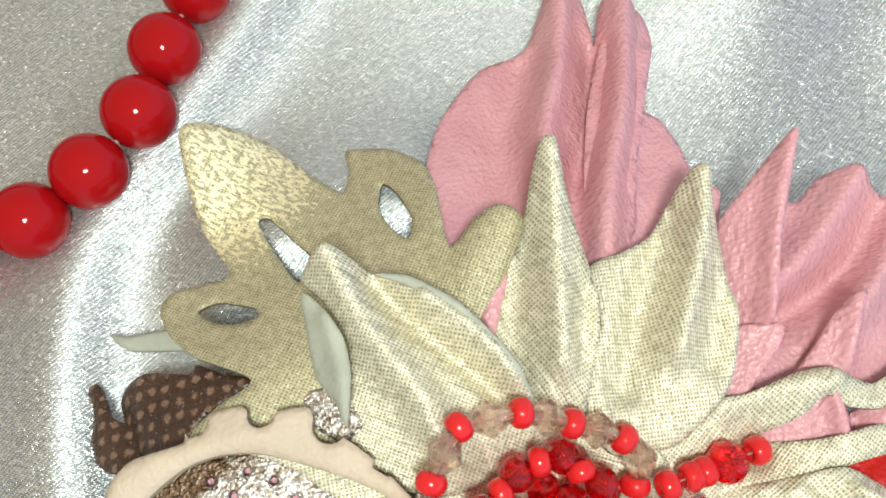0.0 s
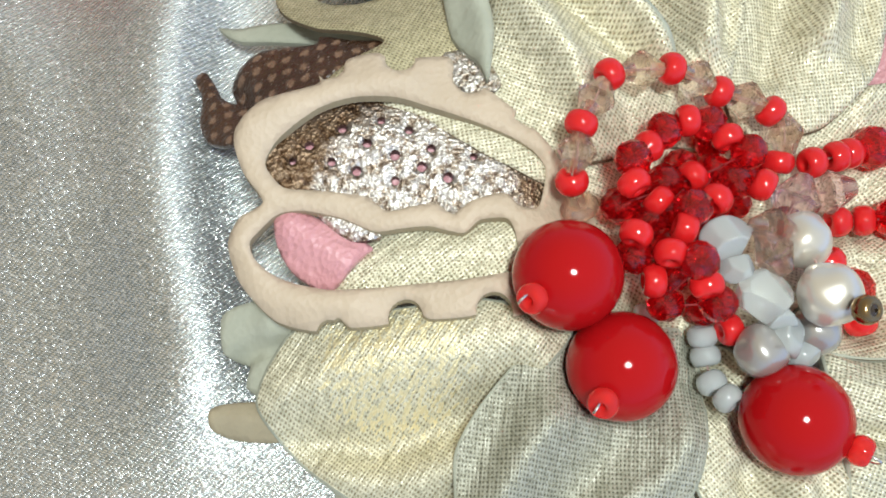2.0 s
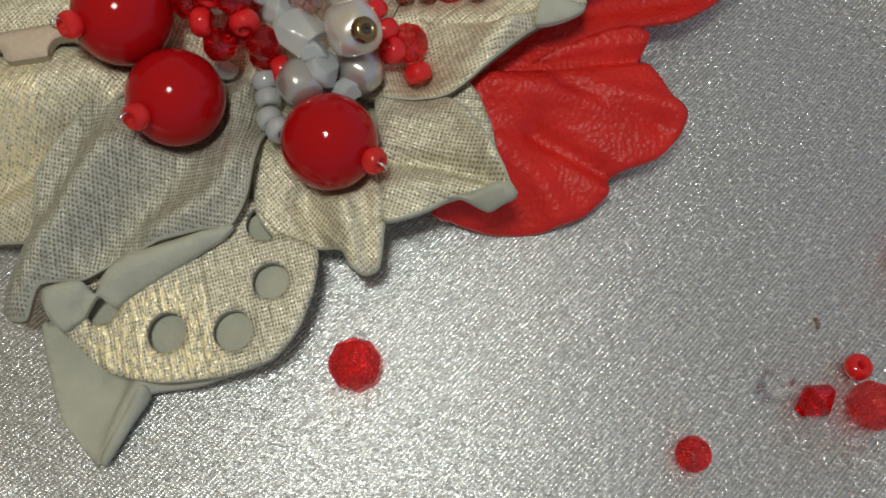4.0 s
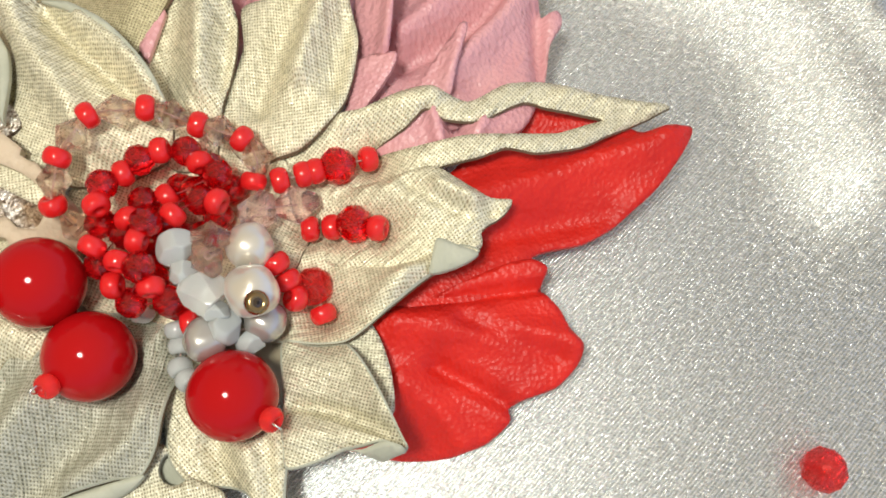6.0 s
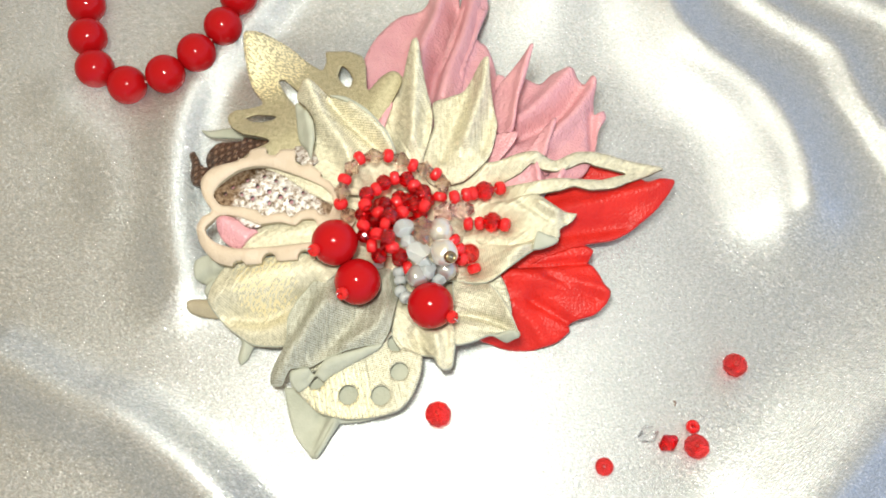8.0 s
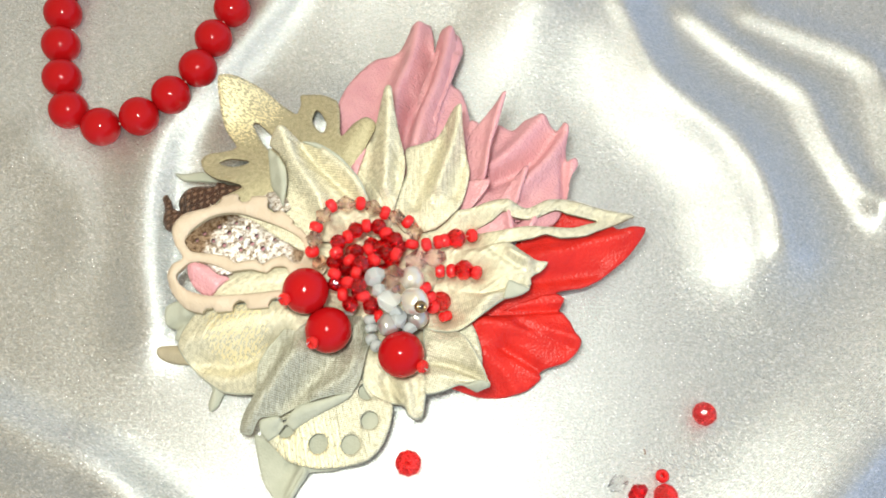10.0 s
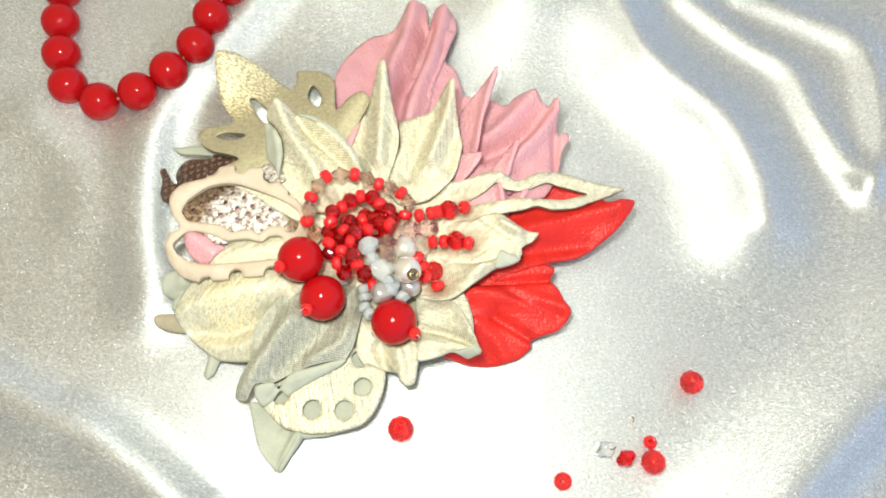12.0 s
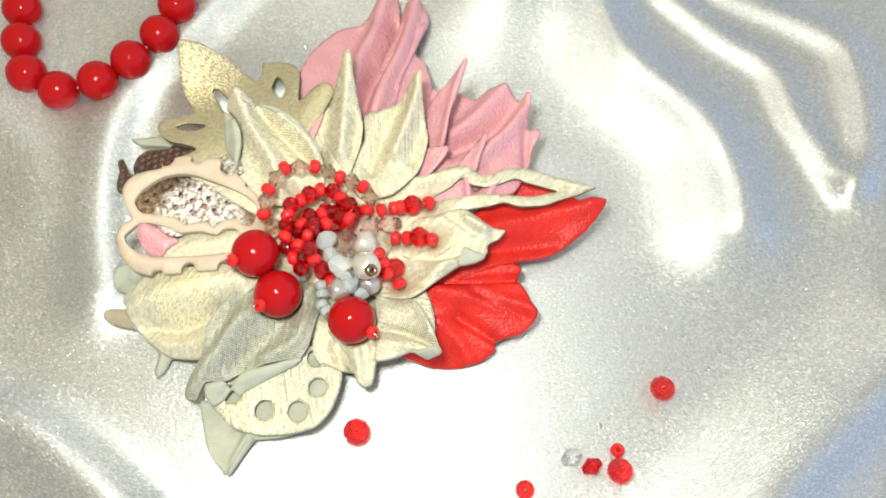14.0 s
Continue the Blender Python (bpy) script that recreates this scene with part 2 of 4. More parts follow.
SATIN = satin()
CORAL = material("red_coral_glaze", (0.35, 0.004, 0.006), 0.08, 0.0, Specular_IOR_Level=0.2)
SEED = material("red_glass_seed", (0.80, 0.018, 0.02), 0.1, 0.0, Transmission_Weight=0.35)
RUBY = material("ruby_crystal", (0.95, 0.012, 0.022), 0.0, 0.0, Specular_IOR_Level=0.22, Transmission_Weight=0.95, IOR=1.55)
CHERRY = material("cherry_crystal", (1.0, 0.24, 0.24), 0.0, 0.0, Specular_IOR_Level=0.3, Transmission_Weight=0.95, IOR=1.5)
CLEAR = material("clear_crystal", (1.0, 1.0, 1.0), 0.0, 0.0, Transmission_Weight=1.0, IOR=1.25)
BLUSH = material("blush_crystal", (1.0, 0.94, 0.90), 0.0, 0.0, Transmission_Weight=1.0, IOR=1.55, Specular_IOR_Level=0.4)
MAUVE = material("mauve_crystal", (1.0, 0.88, 0.88), 0.0, 0.0, Transmission_Weight=1.0, IOR=1.55, Specular_IOR_Level=0.4)
PEARL = material("pearl", (0.68, 0.635, 0.55), 0.27, 0.6, Coat_Weight=0.5, Sheen_Weight=0.2)
LILAC = material("grey_pearl", (0.46, 0.44, 0.41), 0.26, 0.6, Coat_Weight=0.5)
MILK = material("milky_glass", (0.63, 0.66, 0.655), 0.05, 0.0, Transmission_Weight=0.45)
FROST = material("frosted_glass", (0.85, 0.87, 0.85), 0.16, 0.0, Transmission_Weight=0.6)
CAP = material("pale_red_glass", (0.92, 0.045, 0.04), 0.03, 0.0, Transmission_Weight=0.55, IOR=1.4)
THREAD = material("thread", (0.45, 0.30, 0.26), 0.6)
RED_THREAD = material("red_thread", (0.25, 0.01, 0.012), 0.6)
WIRE = material("silver_wire", (0.75, 0.72, 0.68), 0.25, 1.0)
BRASS = material("dark_brass", (0.30, 0.21, 0.10), 0.22, 1.0)
DARK = material("smoky_crystal", (0.06, 0.04, 0.025), 0.02, 0.0, Transmission_Weight=0.4, IOR=1.6)


def clearer(m, share, tint):
    """Glass that lets part of the light straight through, tinted, onto what lies below."""
    straight = node(m, "ShaderNodeBsdfTransparent", Color=(*tint, 1.0))
    mix = node(m, "ShaderNodeMixShader", Fac=share)
    link(m, bsdf(m).outputs[0], mix.inputs[1])
    link(m, straight.outputs[0], mix.inputs[2])
    link(m, mix.outputs[0], m.node_tree.nodes["Material Output"].inputs["Surface"])


for glass, share, tint in ((BLUSH, 0.32, (1.0, 0.90, 0.82)), (MAUVE, 0.24, (1.0, 0.90, 0.91)), (CLEAR, 0.45, (1.0, 1.0, 1.0)),
                           (CHERRY, 0.5, (1.0, 0.24, 0.23)), (RUBY, 0.1, (1.0, 0.03, 0.04)), (CAP, 0.15, (1.0, 0.12, 0.11)), (FROST, 0.2, (0.95, 0.97, 0.96))):
    clearer(glass, share, tint)


# ---- the satin cloth ----
def to_lines(x, y, points):
    """The distance of places from an open line of points."""
    best = np.full(x.shape, 1e9)
    for (ax, ay), (bx, by) in zip(points, points[1:]):
        dx, dy = bx - ax, by - ay
        s = np.clip(((x - ax) * dx + (y - ay) * dy) / (dx * dx + dy * dy + 1e-12), 0, 1)
        best = np.minimum(best, np.hypot(x - ax - s * dx, y - ay - s * dy))
    return best


def fold(x, y, points, inner, outer):
    """A ridge's shape, 1 at its crest: it falls over the width inner on the left of its line, outer on its right."""
    best, side = np.full(x.shape, 1e9), np.zeros(x.shape)
    for (ax, ay), (bx, by) in zip(points, points[1:]):
        dx, dy = bx - ax, by - ay
        s = np.clip(((x - ax) * dx + (y - ay) * dy) / (dx * dx + dy * dy + 1e-12), 0, 1)
        d = np.hypot(x - ax - s * dx, y - ay - s * dy)
        lean = (dx * (y - ay) - dy * (x - ax)) / (math.hypot(dx, dy) * d + 1e-9)
        side = np.where(d < best, lean, side)
        best = np.minimum(best, d)
    return np.exp(-(best / (outer + (inner - outer) * (0.5 + 0.5 * side))) ** 2)


def smooth_line(points, steps=6):
    p = [np.array(q, float) for q in points]
    p = [2 * p[0] - p[1], *p, 2 * p[-1] - p[-2]]
    out = []
    for a, b, c, d in zip(p, p[1:], p[2:], p[3:]):
        for k in range(steps):
            t = k / steps
            out.append(tuple(0.5 * (2 * b + (c - a) * t + (2 * a - 5 * b + 4 * c - d) * t * t + (3 * b - a - 3 * c + d) * t ** 3)))
    return out + [tuple(p[-2])]


FOLDS = [
    ([(108.41, 108.69), (110.64, 73.54), (119.86, 51.17), (134.44, 29.55), (137.13, 12.12), (136.95, 1.18)], 6.5, 13, 13),
    ([(112.7, 85.8), (114.8, 78.1), (119.5, 58.8), (136.3, 37.9), (142.9, 16.5), (142.4, 2.0)], 3, 11, 4),
    ([(136.4, 83.6), (140.5, 78.6), (151.9, 64.3), (163.3, 51.8), (166.3, 32.3), (171.4, 13.7), (173.9, 9.3)], 3.2, 6, 4),
    ([(174.3, 8.4), (181.5, 19.0), (186.4, 42.4), (184.9, 59.6), (167.0, 74.7), (156.7, 81.6)], 3.2, 4, 7),
    ([(177.99, -38.62), (161.88, -49.52), (146.47, -59.94), (130.98, -72.65), (117.99, -83.55)], 9, 9, 15),
    ([(-81.43, -20.43), (-59.83, -33.9), (-46.45, -41.1), (-27.37, -57.84), (-18.86, -68.16)], 8, 7, 10),
    ([(4.88, 104.1), (-8.05, 87.12), (-23.7, 67.15), (-32.23, 53.72), (-35.8, 36.64), (-35.79, 14.78), (-32.93, -4.25)], 4.5, 7, 10),
    ([(28.02, 128.42), (50.7, 123.82), (75.87, 109.15), (87, 93.81)], 11, 14, 26),
    # hump added under the cut-out leaf so the satin in its slots catches light
    ([(-1.0, 51.0), (8.0, 52.0), (18.0, 53.0)], 8.0, 14, 10),
    # two broad unseen rises, added to tilt the cloth's sides towards the lamp
    ([(-123.11, 181.99), (-110.13, 128.88), (-101.69, 78.49)], 9, 45, 45),
    ([(251.74, 107.88), (219.73, 41.57), (206.05, -5.65)], 7, 40, 40),
    ([(-68.63, 55.41), (-55.98, 40.63), (-53.13, 21.95)], 2.5, 9, 9),
]


def cloth_height(x, y):
    z = np.zeros(x.shape)
    for line, h, inner, outer in FOLDS:
        z += h * fold(x, y, smooth_line(line), inner, outer)
    return z


def cloth():
    near = np.arange(-150, 230.1, 1.6)
    far = 230 + np.array([4, 10, 20, 40, 80, 140, 220, 320])
    xs = np.concatenate([(-150 - far + 230)[::-1], near, far])
    ys = xs - 40
    x, y = np.meshgrid(xs, ys)
    z = cloth_height(x, y)
    n, k = x.shape
    verts = np.stack([x, y, z], -1).reshape(-1, 3) * MM
    i = np.arange(n * k).reshape(n, k)
    faces = np.stack([i[:-1, :-1], i[:-1, 1:], i[1:, 1:], i[1:, :-1]], -1).reshape(-1, 4)
    me = bpy.data.meshes.new("satin_ground")
    me.from_pydata(verts.tolist(), [], faces.tolist())
    me.polygons.foreach_set("use_smooth", [True] * len(faces))
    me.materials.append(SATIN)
    # the silk floats: light spreads along y
    threads = me.uv_layers.new(name="threads")
    loops = np.zeros(len(me.loops), int)
    me.loops.foreach_get("vertex_index", loops)
    threads.data.foreach_set("uv", (verts[:, [1, 0]] * 2)[loops].ravel())
    return tagged(new("ground", me), "white silvery satin cloth laid in soft folds", "cloth", kind="structure")


cloth()

# ---- where the beads sit, in millimetres ----
ring_red = [(13.12, 5.71, 21.14), (14.77, 11.27, 23.74), (19.03, 16.84, 24.03), (26.54, 17.25, 23.12), (32.72, 15.32, 20.04), (38.52, 12.47, 19.25), (39.07, 7.08, 16.50)]
ring_clear = [(14.47, 4.20, 17.00), (13.95, 8.49, 22.74), (16.90, 14.06, 24.18), (22.79, 17.05, 23.87), (29.63, 16.29, 21.88), (35.62, 13.89, 19.94), (40.03, 9.93, 18.00)]
net_crystal = [(24.68, 10.62, 21.00), (20.06, 7.06, 22.34), (30.71, 11.74, 19.51), (34.70, 7.69, 19.14), (18.43, 3.13, 18.79), (24.25, 5.37, 18.84), (30.85, 6.70, 17.07), (25.48, 0.70, 22.05), (32.09, 4.20, 19.00), (21.57, 1.12, 18.50), (18.59, -3.16, 19.53), (24.52, -5.50, 22.42), (21.63, -8.22, 17.07), (26.99, -9.32, 18.33)]
net_low = [(25.18, 3.68, 14.50), (22.27, 1.95, 14.50), (28.13, 1.22, 14.50), (21.62, 4.88, 14.50), (30.80, 0.89, 14.50), (23.99, -4.44, 14.50), (33.40, 3.42, 14.50), (24.39, -0.52, 14.50), (32.64, 11.45, 14.50), (35.69, 7.52, 14.50), (23.05, 7.14, 14.50), (26.82, -8.66, 14.50), (28.23, 8.83, 14.50)]
net_seed = [(27.64, 11.52, 21.14), (32.47, 9.68, 19.47), (22.54, 8.89, 21.11), (19.41, 4.04, 22.67), (27.58, 5.63, 18.78), (22.53, 2.59, 20.01), (28.78, 1.80, 20.72), (34.61, 2.96, 20.32), (18.57, -1.59, 22.13), (24.15, -1.43, 21.54), (21.80, -4.19, 22.05), (20.13, -6.34, 19.55), (25.39, -7.79, 20.59), (28.73, -11.74, 15.29)]
sprays = [[(42.82, 6.31, 17.02), (46.08, 6.85, 16.70), (47.87, 7.15, 16.52), (50.97, 7.67, 16.21), (55.35, 8.45, 15.21)],
          [(45.8, -0.1, 13.3), (48.9, -0.3, 13.2), (52.1, -1.0, 14.7), (55.3, -2.4, 15.4)],
          [(41.20, -5.90, 17.00), (42.30, -8.00, 15.60), (42.90, -10.40, 14.60), (45.19, -8.41, 12.67), (45.98, -12.15, 11.16)]]
mauve = [(44.44, 3.04, 15.43), (39.31, 1.76, 17.29), (33.06, -5.45, 21.50), (33.72, -2.52, 21.33)]
pearls = [(38.18, -3.59, 18.73), (38.32, -10.45, 20.61), (38.53, -12.96, 14.98), (30.88, -14.82, 17.07)]
chips = [(28.95, -2.87, 20.51), (29.38, -6.29, 20.26), (31.66, -9.37, 19.15), (33.29, -13.77, 17.26), (33.21, -11.99, 18.94), (36.46, -15.44, 14.75), (20.97, -7.90, 11.00)]
white = [(26.31, -11.65, 13.15), (26.42, -13.81, 12.28), (26.30, -16.90, 12.60), (27.40, -18.90, 13.20)]
berries = [(10.84, -4.66, 20.25), (15.63, -14.36, 16.15), (33.54, -22.33, 14.86)]
caps = [(6.15, -7.69, 23.94), (11.74, -18.78, 20.41), (38.43, -26.46, 16.83)]
PRESS = [(p, 2.0) for p in ring_red + ring_clear + net_crystal + net_low + net_seed + mauve + chips + white + sum(sprays, [])]
PRESS += [(p, 3.1) for p in pearls] + [(p, 6.0) for p in berries]


def pressed(x, y, z):
    """The leather gives way under the beads that lie on it."""
    top = np.full(x.shape, 1e3)
    for (bx, by, bz), r in PRESS:
        d = np.hypot(x - bx, y - by)
        top = np.minimum(top, bz - np.sqrt(np.maximum(r * r - d * d, 0)) - 0.2 + 1.1 * np.maximum(d - r, 0))
    give = top - 4.0
    return np.where(z > give, top - 4.0 * np.exp(-np.maximum(z - give, 0) / 4.0), z)


# ---- the brooch ----
CENTRE = Vector((0.03, 0.0, 0.0))
brooch = new("flower_brooch")
brooch.location = CENTRE
brooch.empty_display_size = 0.01
tagged(brooch, "handmade leather flower brooch with gold, pink and red petals on satin", "brooch")


def put_under(ob, parent):
    ob.parent = parent
    if parent == brooch:
        ob.matrix_parent_inverse = Matrix.Translation(-CENTRE)
    return ob


def inside(x, y, ring):
    """Which places lie within a closed ring of points."""
    hit = np.zeros(x.shape, bool)
    for (ax, ay), (bx, by) in zip(ring, ring[1:] + ring[:1]):
        if ay != by:
            hit ^= ((ay > y) != (by > y)) & (x < (bx - ax) * (y - ay) / (by - ay) + ax)
    return hit


def closed(points, steps=5):
    p = [np.array(q[:2], float) for q in points]
    n, out = len(p), []
    for i in range(n):
        a, b, c, d = p[i - 1], p[i], p[(i + 1) % n], p[(i + 2) % n]
        # straighter where the points turn sharply, so that tips stay pointed
        for k in range(steps):
            t = k / steps
            m1, m2 = 0.38 * (c - a), 0.38 * (d - b)
            out.append(tuple((2 * t ** 3 - 3 * t * t + 1) * b + (t ** 3 - 2 * t * t + t) * m1 + (3 * t * t - 2 * t ** 3) * c + (t ** 3 - t * t) * m2))
    return out


def sheet(points):
    """A smooth height over the plane through points of known height."""
    p = np.array(points, float)
    n = len(p)
    d = np.hypot(p[:, None, 0] - p[None, :, 0], p[:, None, 1] - p[None, :, 1]) + 1e-9
    a = np.zeros((n + 3, n + 3))
    a[:n, :n] = d * d * np.log(d)
    a[range(n), range(n)] = 60
    a[:n, n], a[n, :n] = 1, 1
    a[:n, n + 1:], a[n + 1:, :n] = p[:, :2], p[:, :2].T
    w = np.linalg.solve(a, np.r_[p[:, 2], 0, 0, 0])

    def height(x, y):
        q = np.hypot(x[:, None] - p[None, :, 0], y[:, None] - p[None, :, 1]) + 1e-9
        return (q * q * np.log(q)) @ w[:n] + w[n] + w[n + 1] * x + w[n + 2] * y
    return height


def leather(name, label, face, back, outline, holes=(), dots=(), ridges=(), bites=(), thick=0.8, sparkle=False, foil=(), rim=False):
    """A piece cut from leather, pressed into pleats. Millimetres; ridges: a line, its height and its width."""
    from mathutils.geometry import delaunay_2d_cdt
    rings = [closed(outline, 14 if bites else 5)] + [closed(h) for h in holes]
    for x, y, r in bites:
        for i, (px, py) in enumerate(rings[0]):
            d = math.hypot(px - x, py - y)
            if 1e-6 < d < r:
                rings[0][i] = (x + (px - x) * r / d, y + (py - y) * r / d)
    for x, y, r in dots:
        rings.append([(x + r * math.cos(a), y + r * math.sin(a)) for a in np.linspace(0, 2 * math.pi, 18, endpoint=False)])
    edge = np.array([q for ring in rings for q in ring])
    low, high = edge.min(0), edge.max(0)
    step = max(0.7, min(1.0, (high - low).max() / 45))
    gx, gy = np.meshgrid(np.arange(low[0], high[0], step), np.arange(low[1], high[1], step * 0.87))
    gx = gx + (np.arange(gx.shape[0]) % 2 * step / 2)[:, None]
    gx, gy = gx.ravel(), gy.ravel()
    ok = inside(gx, gy, rings[0])
    for ring in rings[1:]:
        ok &= ~inside(gx, gy, ring)
    for ring in rings:
        ok &= to_lines(gx, gy, ring + ring[:1]) > 0.45 * step
    skin = 0.3 if rim else 0.0
    inset = []
    if skin:
        ring = np.array(rings[0])
        turn = np.roll(ring, -1, 0) - np.roll(ring, 1, 0)
        turn /= np.linalg.norm(turn, axis=1)[:, None] + 1e-9
        side = 1 if np.sum(ring[:, 0] * np.roll(ring[:, 1], -1) - ring[:, 1] * np.roll(ring[:, 0], -1)) > 0 else -1
        inset = [tuple(q) for q in ring + side * skin * np.stack([-turn[:, 1], turn[:, 0]], -1)]
        ok &= np.abs(to_lines(gx, gy, rings[0] + rings[0][:1]) - skin) > 0.3 * step
    pts = [Vector(q) for q in edge] + [Vector(q) for q in inset] + [Vector(q) for q in np.stack([gx[ok], gy[ok]], -1)]
    lines, start = [], 0
    for ring in rings:
        k = len(ring)
        lines += [(start + i, start + (i + 1) % k) for i in range(k)]
        start += k
    lines += [(start + i, start + (i + 1) % len(inset)) for i in range(len(inset))]
    flat, _, faces, *_ = delaunay_2d_cdt(pts, lines, [], 0, 1e-6)
    v = np.array([(q.x, q.y) for q in flat])
    x, y = v[:, 0], v[:, 1]
    z = sheet(outline)(x, y)
    firm = 1.4 if face in (GOLD, GREYGOLD) else 1.6 if face == PINK else 1.2
    for line, h, w in ridges:
        z += firm * h * np.exp(-(to_lines(x, y, smooth_line(line)) / w) ** 2)
    z += np.array([0.22 * noise.noise((a * 0.16, b * 0.16, z[0])) + 0.1 * noise.noise((a * 0.5, b * 0.5, 7.0)) for a, b in v])
    near_edge = np.min([to_lines(x, y, ring + ring[:1]) for ring in rings], axis=0)
    z -= 0.22 * np.exp(-(near_edge / 0.35) ** 2)
    z = pressed(x, y, z)
    z = np.maximum(z, cloth_height(x, y) + thick + 0.15)
    n = len(v)
    top = np.stack([x, y, z], -1)
    verts = np.concatenate([top, top - (0, 0, thick)]) * MM
    middle = np.array([v[list(f)].mean(0) for f in faces])
    keep = inside(middle[:, 0], middle[:, 1], rings[0])
    for ring in rings[1:]:
        keep &= ~inside(middle[:, 0], middle[:, 1], ring)
    faces = [tuple(f) for f, good in zip(faces, keep) if good]
    worn_rim = (to_lines(middle[keep, 0], middle[keep, 1], rings[0] + rings[0][:1]) < 0.8 * skin).astype(int).tolist()
    count = {}
    for f in faces:
        for a, b in zip(f, f[1:] + f[:1]):
            count[(a, b)] = 1
    sides = [(b, a, a + n, b + n) for a, b in count if (b, a) not in count]
    under = [tuple(i + n for i in reversed(f)) for f in faces]
    me = bpy.data.meshes.new(name)
    me.from_pydata(verts.tolist(), [], faces + under + sides)
    me.materials.append(SPARKLE if sparkle else face)
    me.materials.append(back)
    me.materials.append(EDGE if face in (GOLD, GREYGOLD) else back)
    me.polygons.foreach_set("material_index", worn_rim + [1] * len(under) + [2] * len(sides))
    me.polygons.foreach_set("use_smooth", [True] * (len(faces) + len(under)) + [False] * len(sides))
    # grain runs along the piece from the brooch's middle
    c = np.array(outline, float)[:, :2].mean(0) - (30, 0)
    a = math.atan2(c[1], c[0]) + 0.5
    spin = np.array([[math.cos(a), -math.sin(a)], [math.sin(a), math.cos(a)]])
    flatuv = (np.concatenate([v, v]) @ spin)
    uv = me.uv_layers.new(name="grain")
    loops = np.zeros(len(me.loops), int)
    me.loops.foreach_get("vertex_index", loops)
    uv.data.foreach_set("uv", flatuv[loops].ravel())
    # gold foil strength; on glitter leather, strength of its painted sheen
    if foil:
        fx, fy, fr = foil
        worn = np.clip(1.0 - np.hypot(x - fx, y - fy) / fr, 0, 0.53)
        me.attributes.new("foil", "FLOAT", "POINT").data.foreach_set("value", np.concatenate([worn, worn]))
    me.update()
    ob = new(name, me)
    ob["label"] = label
    return put_under(ob, brooch)


def part(name, bm, mat, parent, label="", smooth=True):
    me = bpy.data.meshes.new(name)
    bm.to_mesh(me)
    bm.free()
    me.polygons.foreach_set("use_smooth", [smooth] * len(me.polygons))
    me.materials.append(mat)
    ob = new(name, me)
    if label:
        ob["label"] = label
    return put_under(ob, parent) if parent else ob


def lathe(profile, turns=18):
    """A closed ring of (radius, height) turned round z."""
    bm = bmesh.new()
    k = len(profile)
    v = [[bm.verts.new((r * math.cos(a), r * math.sin(a), h)) for r, h in profile] for a in np.linspace(0, 2 * math.pi, turns, endpoint=False)]
    for i in range(turns):
        for j in range(k):
            bm.faces.new((v[i][j], v[(i + 1) % turns][j], v[(i + 1) % turns][(j + 1) % k], v[i][(j + 1) % k]))
    bmesh.ops.recalc_face_normals(bm, faces=bm.faces)
    return bm


def seed_shape(r, h, hole, turns=16):
    """A rounded glass bead with its hole, axis along z."""
    mid = (r + hole) / 2
    return lathe([(mid + (r - mid) * math.copysign(abs(math.cos(a)) ** 1.0, math.cos(a)), h * math.sin(a)) for a in np.linspace(0, 2 * math.pi, 14, endpoint=False)], turns)


def facet_shape(r, rows, sides):
    """A cut crystal: rows of flat facets, every second row turned by half a facet."""
    bm = bmesh.new()
    for i, (k, h) in enumerate(rows):
        for a in range(sides):
            w = 2 * math.pi * (a + 0.5 * (i % 2)) / sides
            bm.verts.new((r * k * math.cos(w), r * k * math.sin(w), r * h))
    hull = bmesh.ops.convex_hull(bm, input=bm.verts)
    bmesh.ops.delete(bm, geom=[g for g in hull["geom_interior"] if isinstance(g, bmesh.types.BMVert)], context="VERTS")
    bmesh.ops.dissolve_limit(bm, angle_limit=0.02, verts=bm.verts, edges=bm.edges)
    # the thread hole dips in at both ends
    ends = [f for f in bm.faces if abs(f.normal.z) > 0.98 and len(f.verts) == sides]
    for g in bmesh.ops.extrude_discrete_faces(bm, faces=ends)["faces"]:
        into = -g.normal * r * 0.7
        for v in g.verts:
            v.co += into
    bmesh.ops.recalc_face_normals(bm, faces=bm.faces)
    return bm


def ball_shape(r, squash=1.0, lumps=0.0, seed=0.0):
    bm = bmesh.new()
    bmesh.ops.create_uvsphere(bm, u_segments=40, v_segments=24, radius=r)
    for v in bm.verts:
        v.co *= 1 + lumps * noise.noise(v.co / r * 1.2 + Vector((seed, 0, 0)))
        v.co.z *= squash
    return bm


def chip_shape(r, seed):
    """A tumbled glass chip: a ball ground flat on a few sides."""
    bm = bmesh.new()
    bmesh.ops.create_icosphere(bm, subdivisions=4, radius=r)
    rng = random.Random(seed)
    cuts = [Vector([rng.gauss(0, 1) for _ in range(3)]).normalized() for _ in range(7)]
    for v in bm.verts:
        for c in cuts:
            over = v.co.dot(c) - 0.68 * r
            if over > 0:
                v.co -= c * over * 0.92
        v.co.x *= 1.2
    return bm


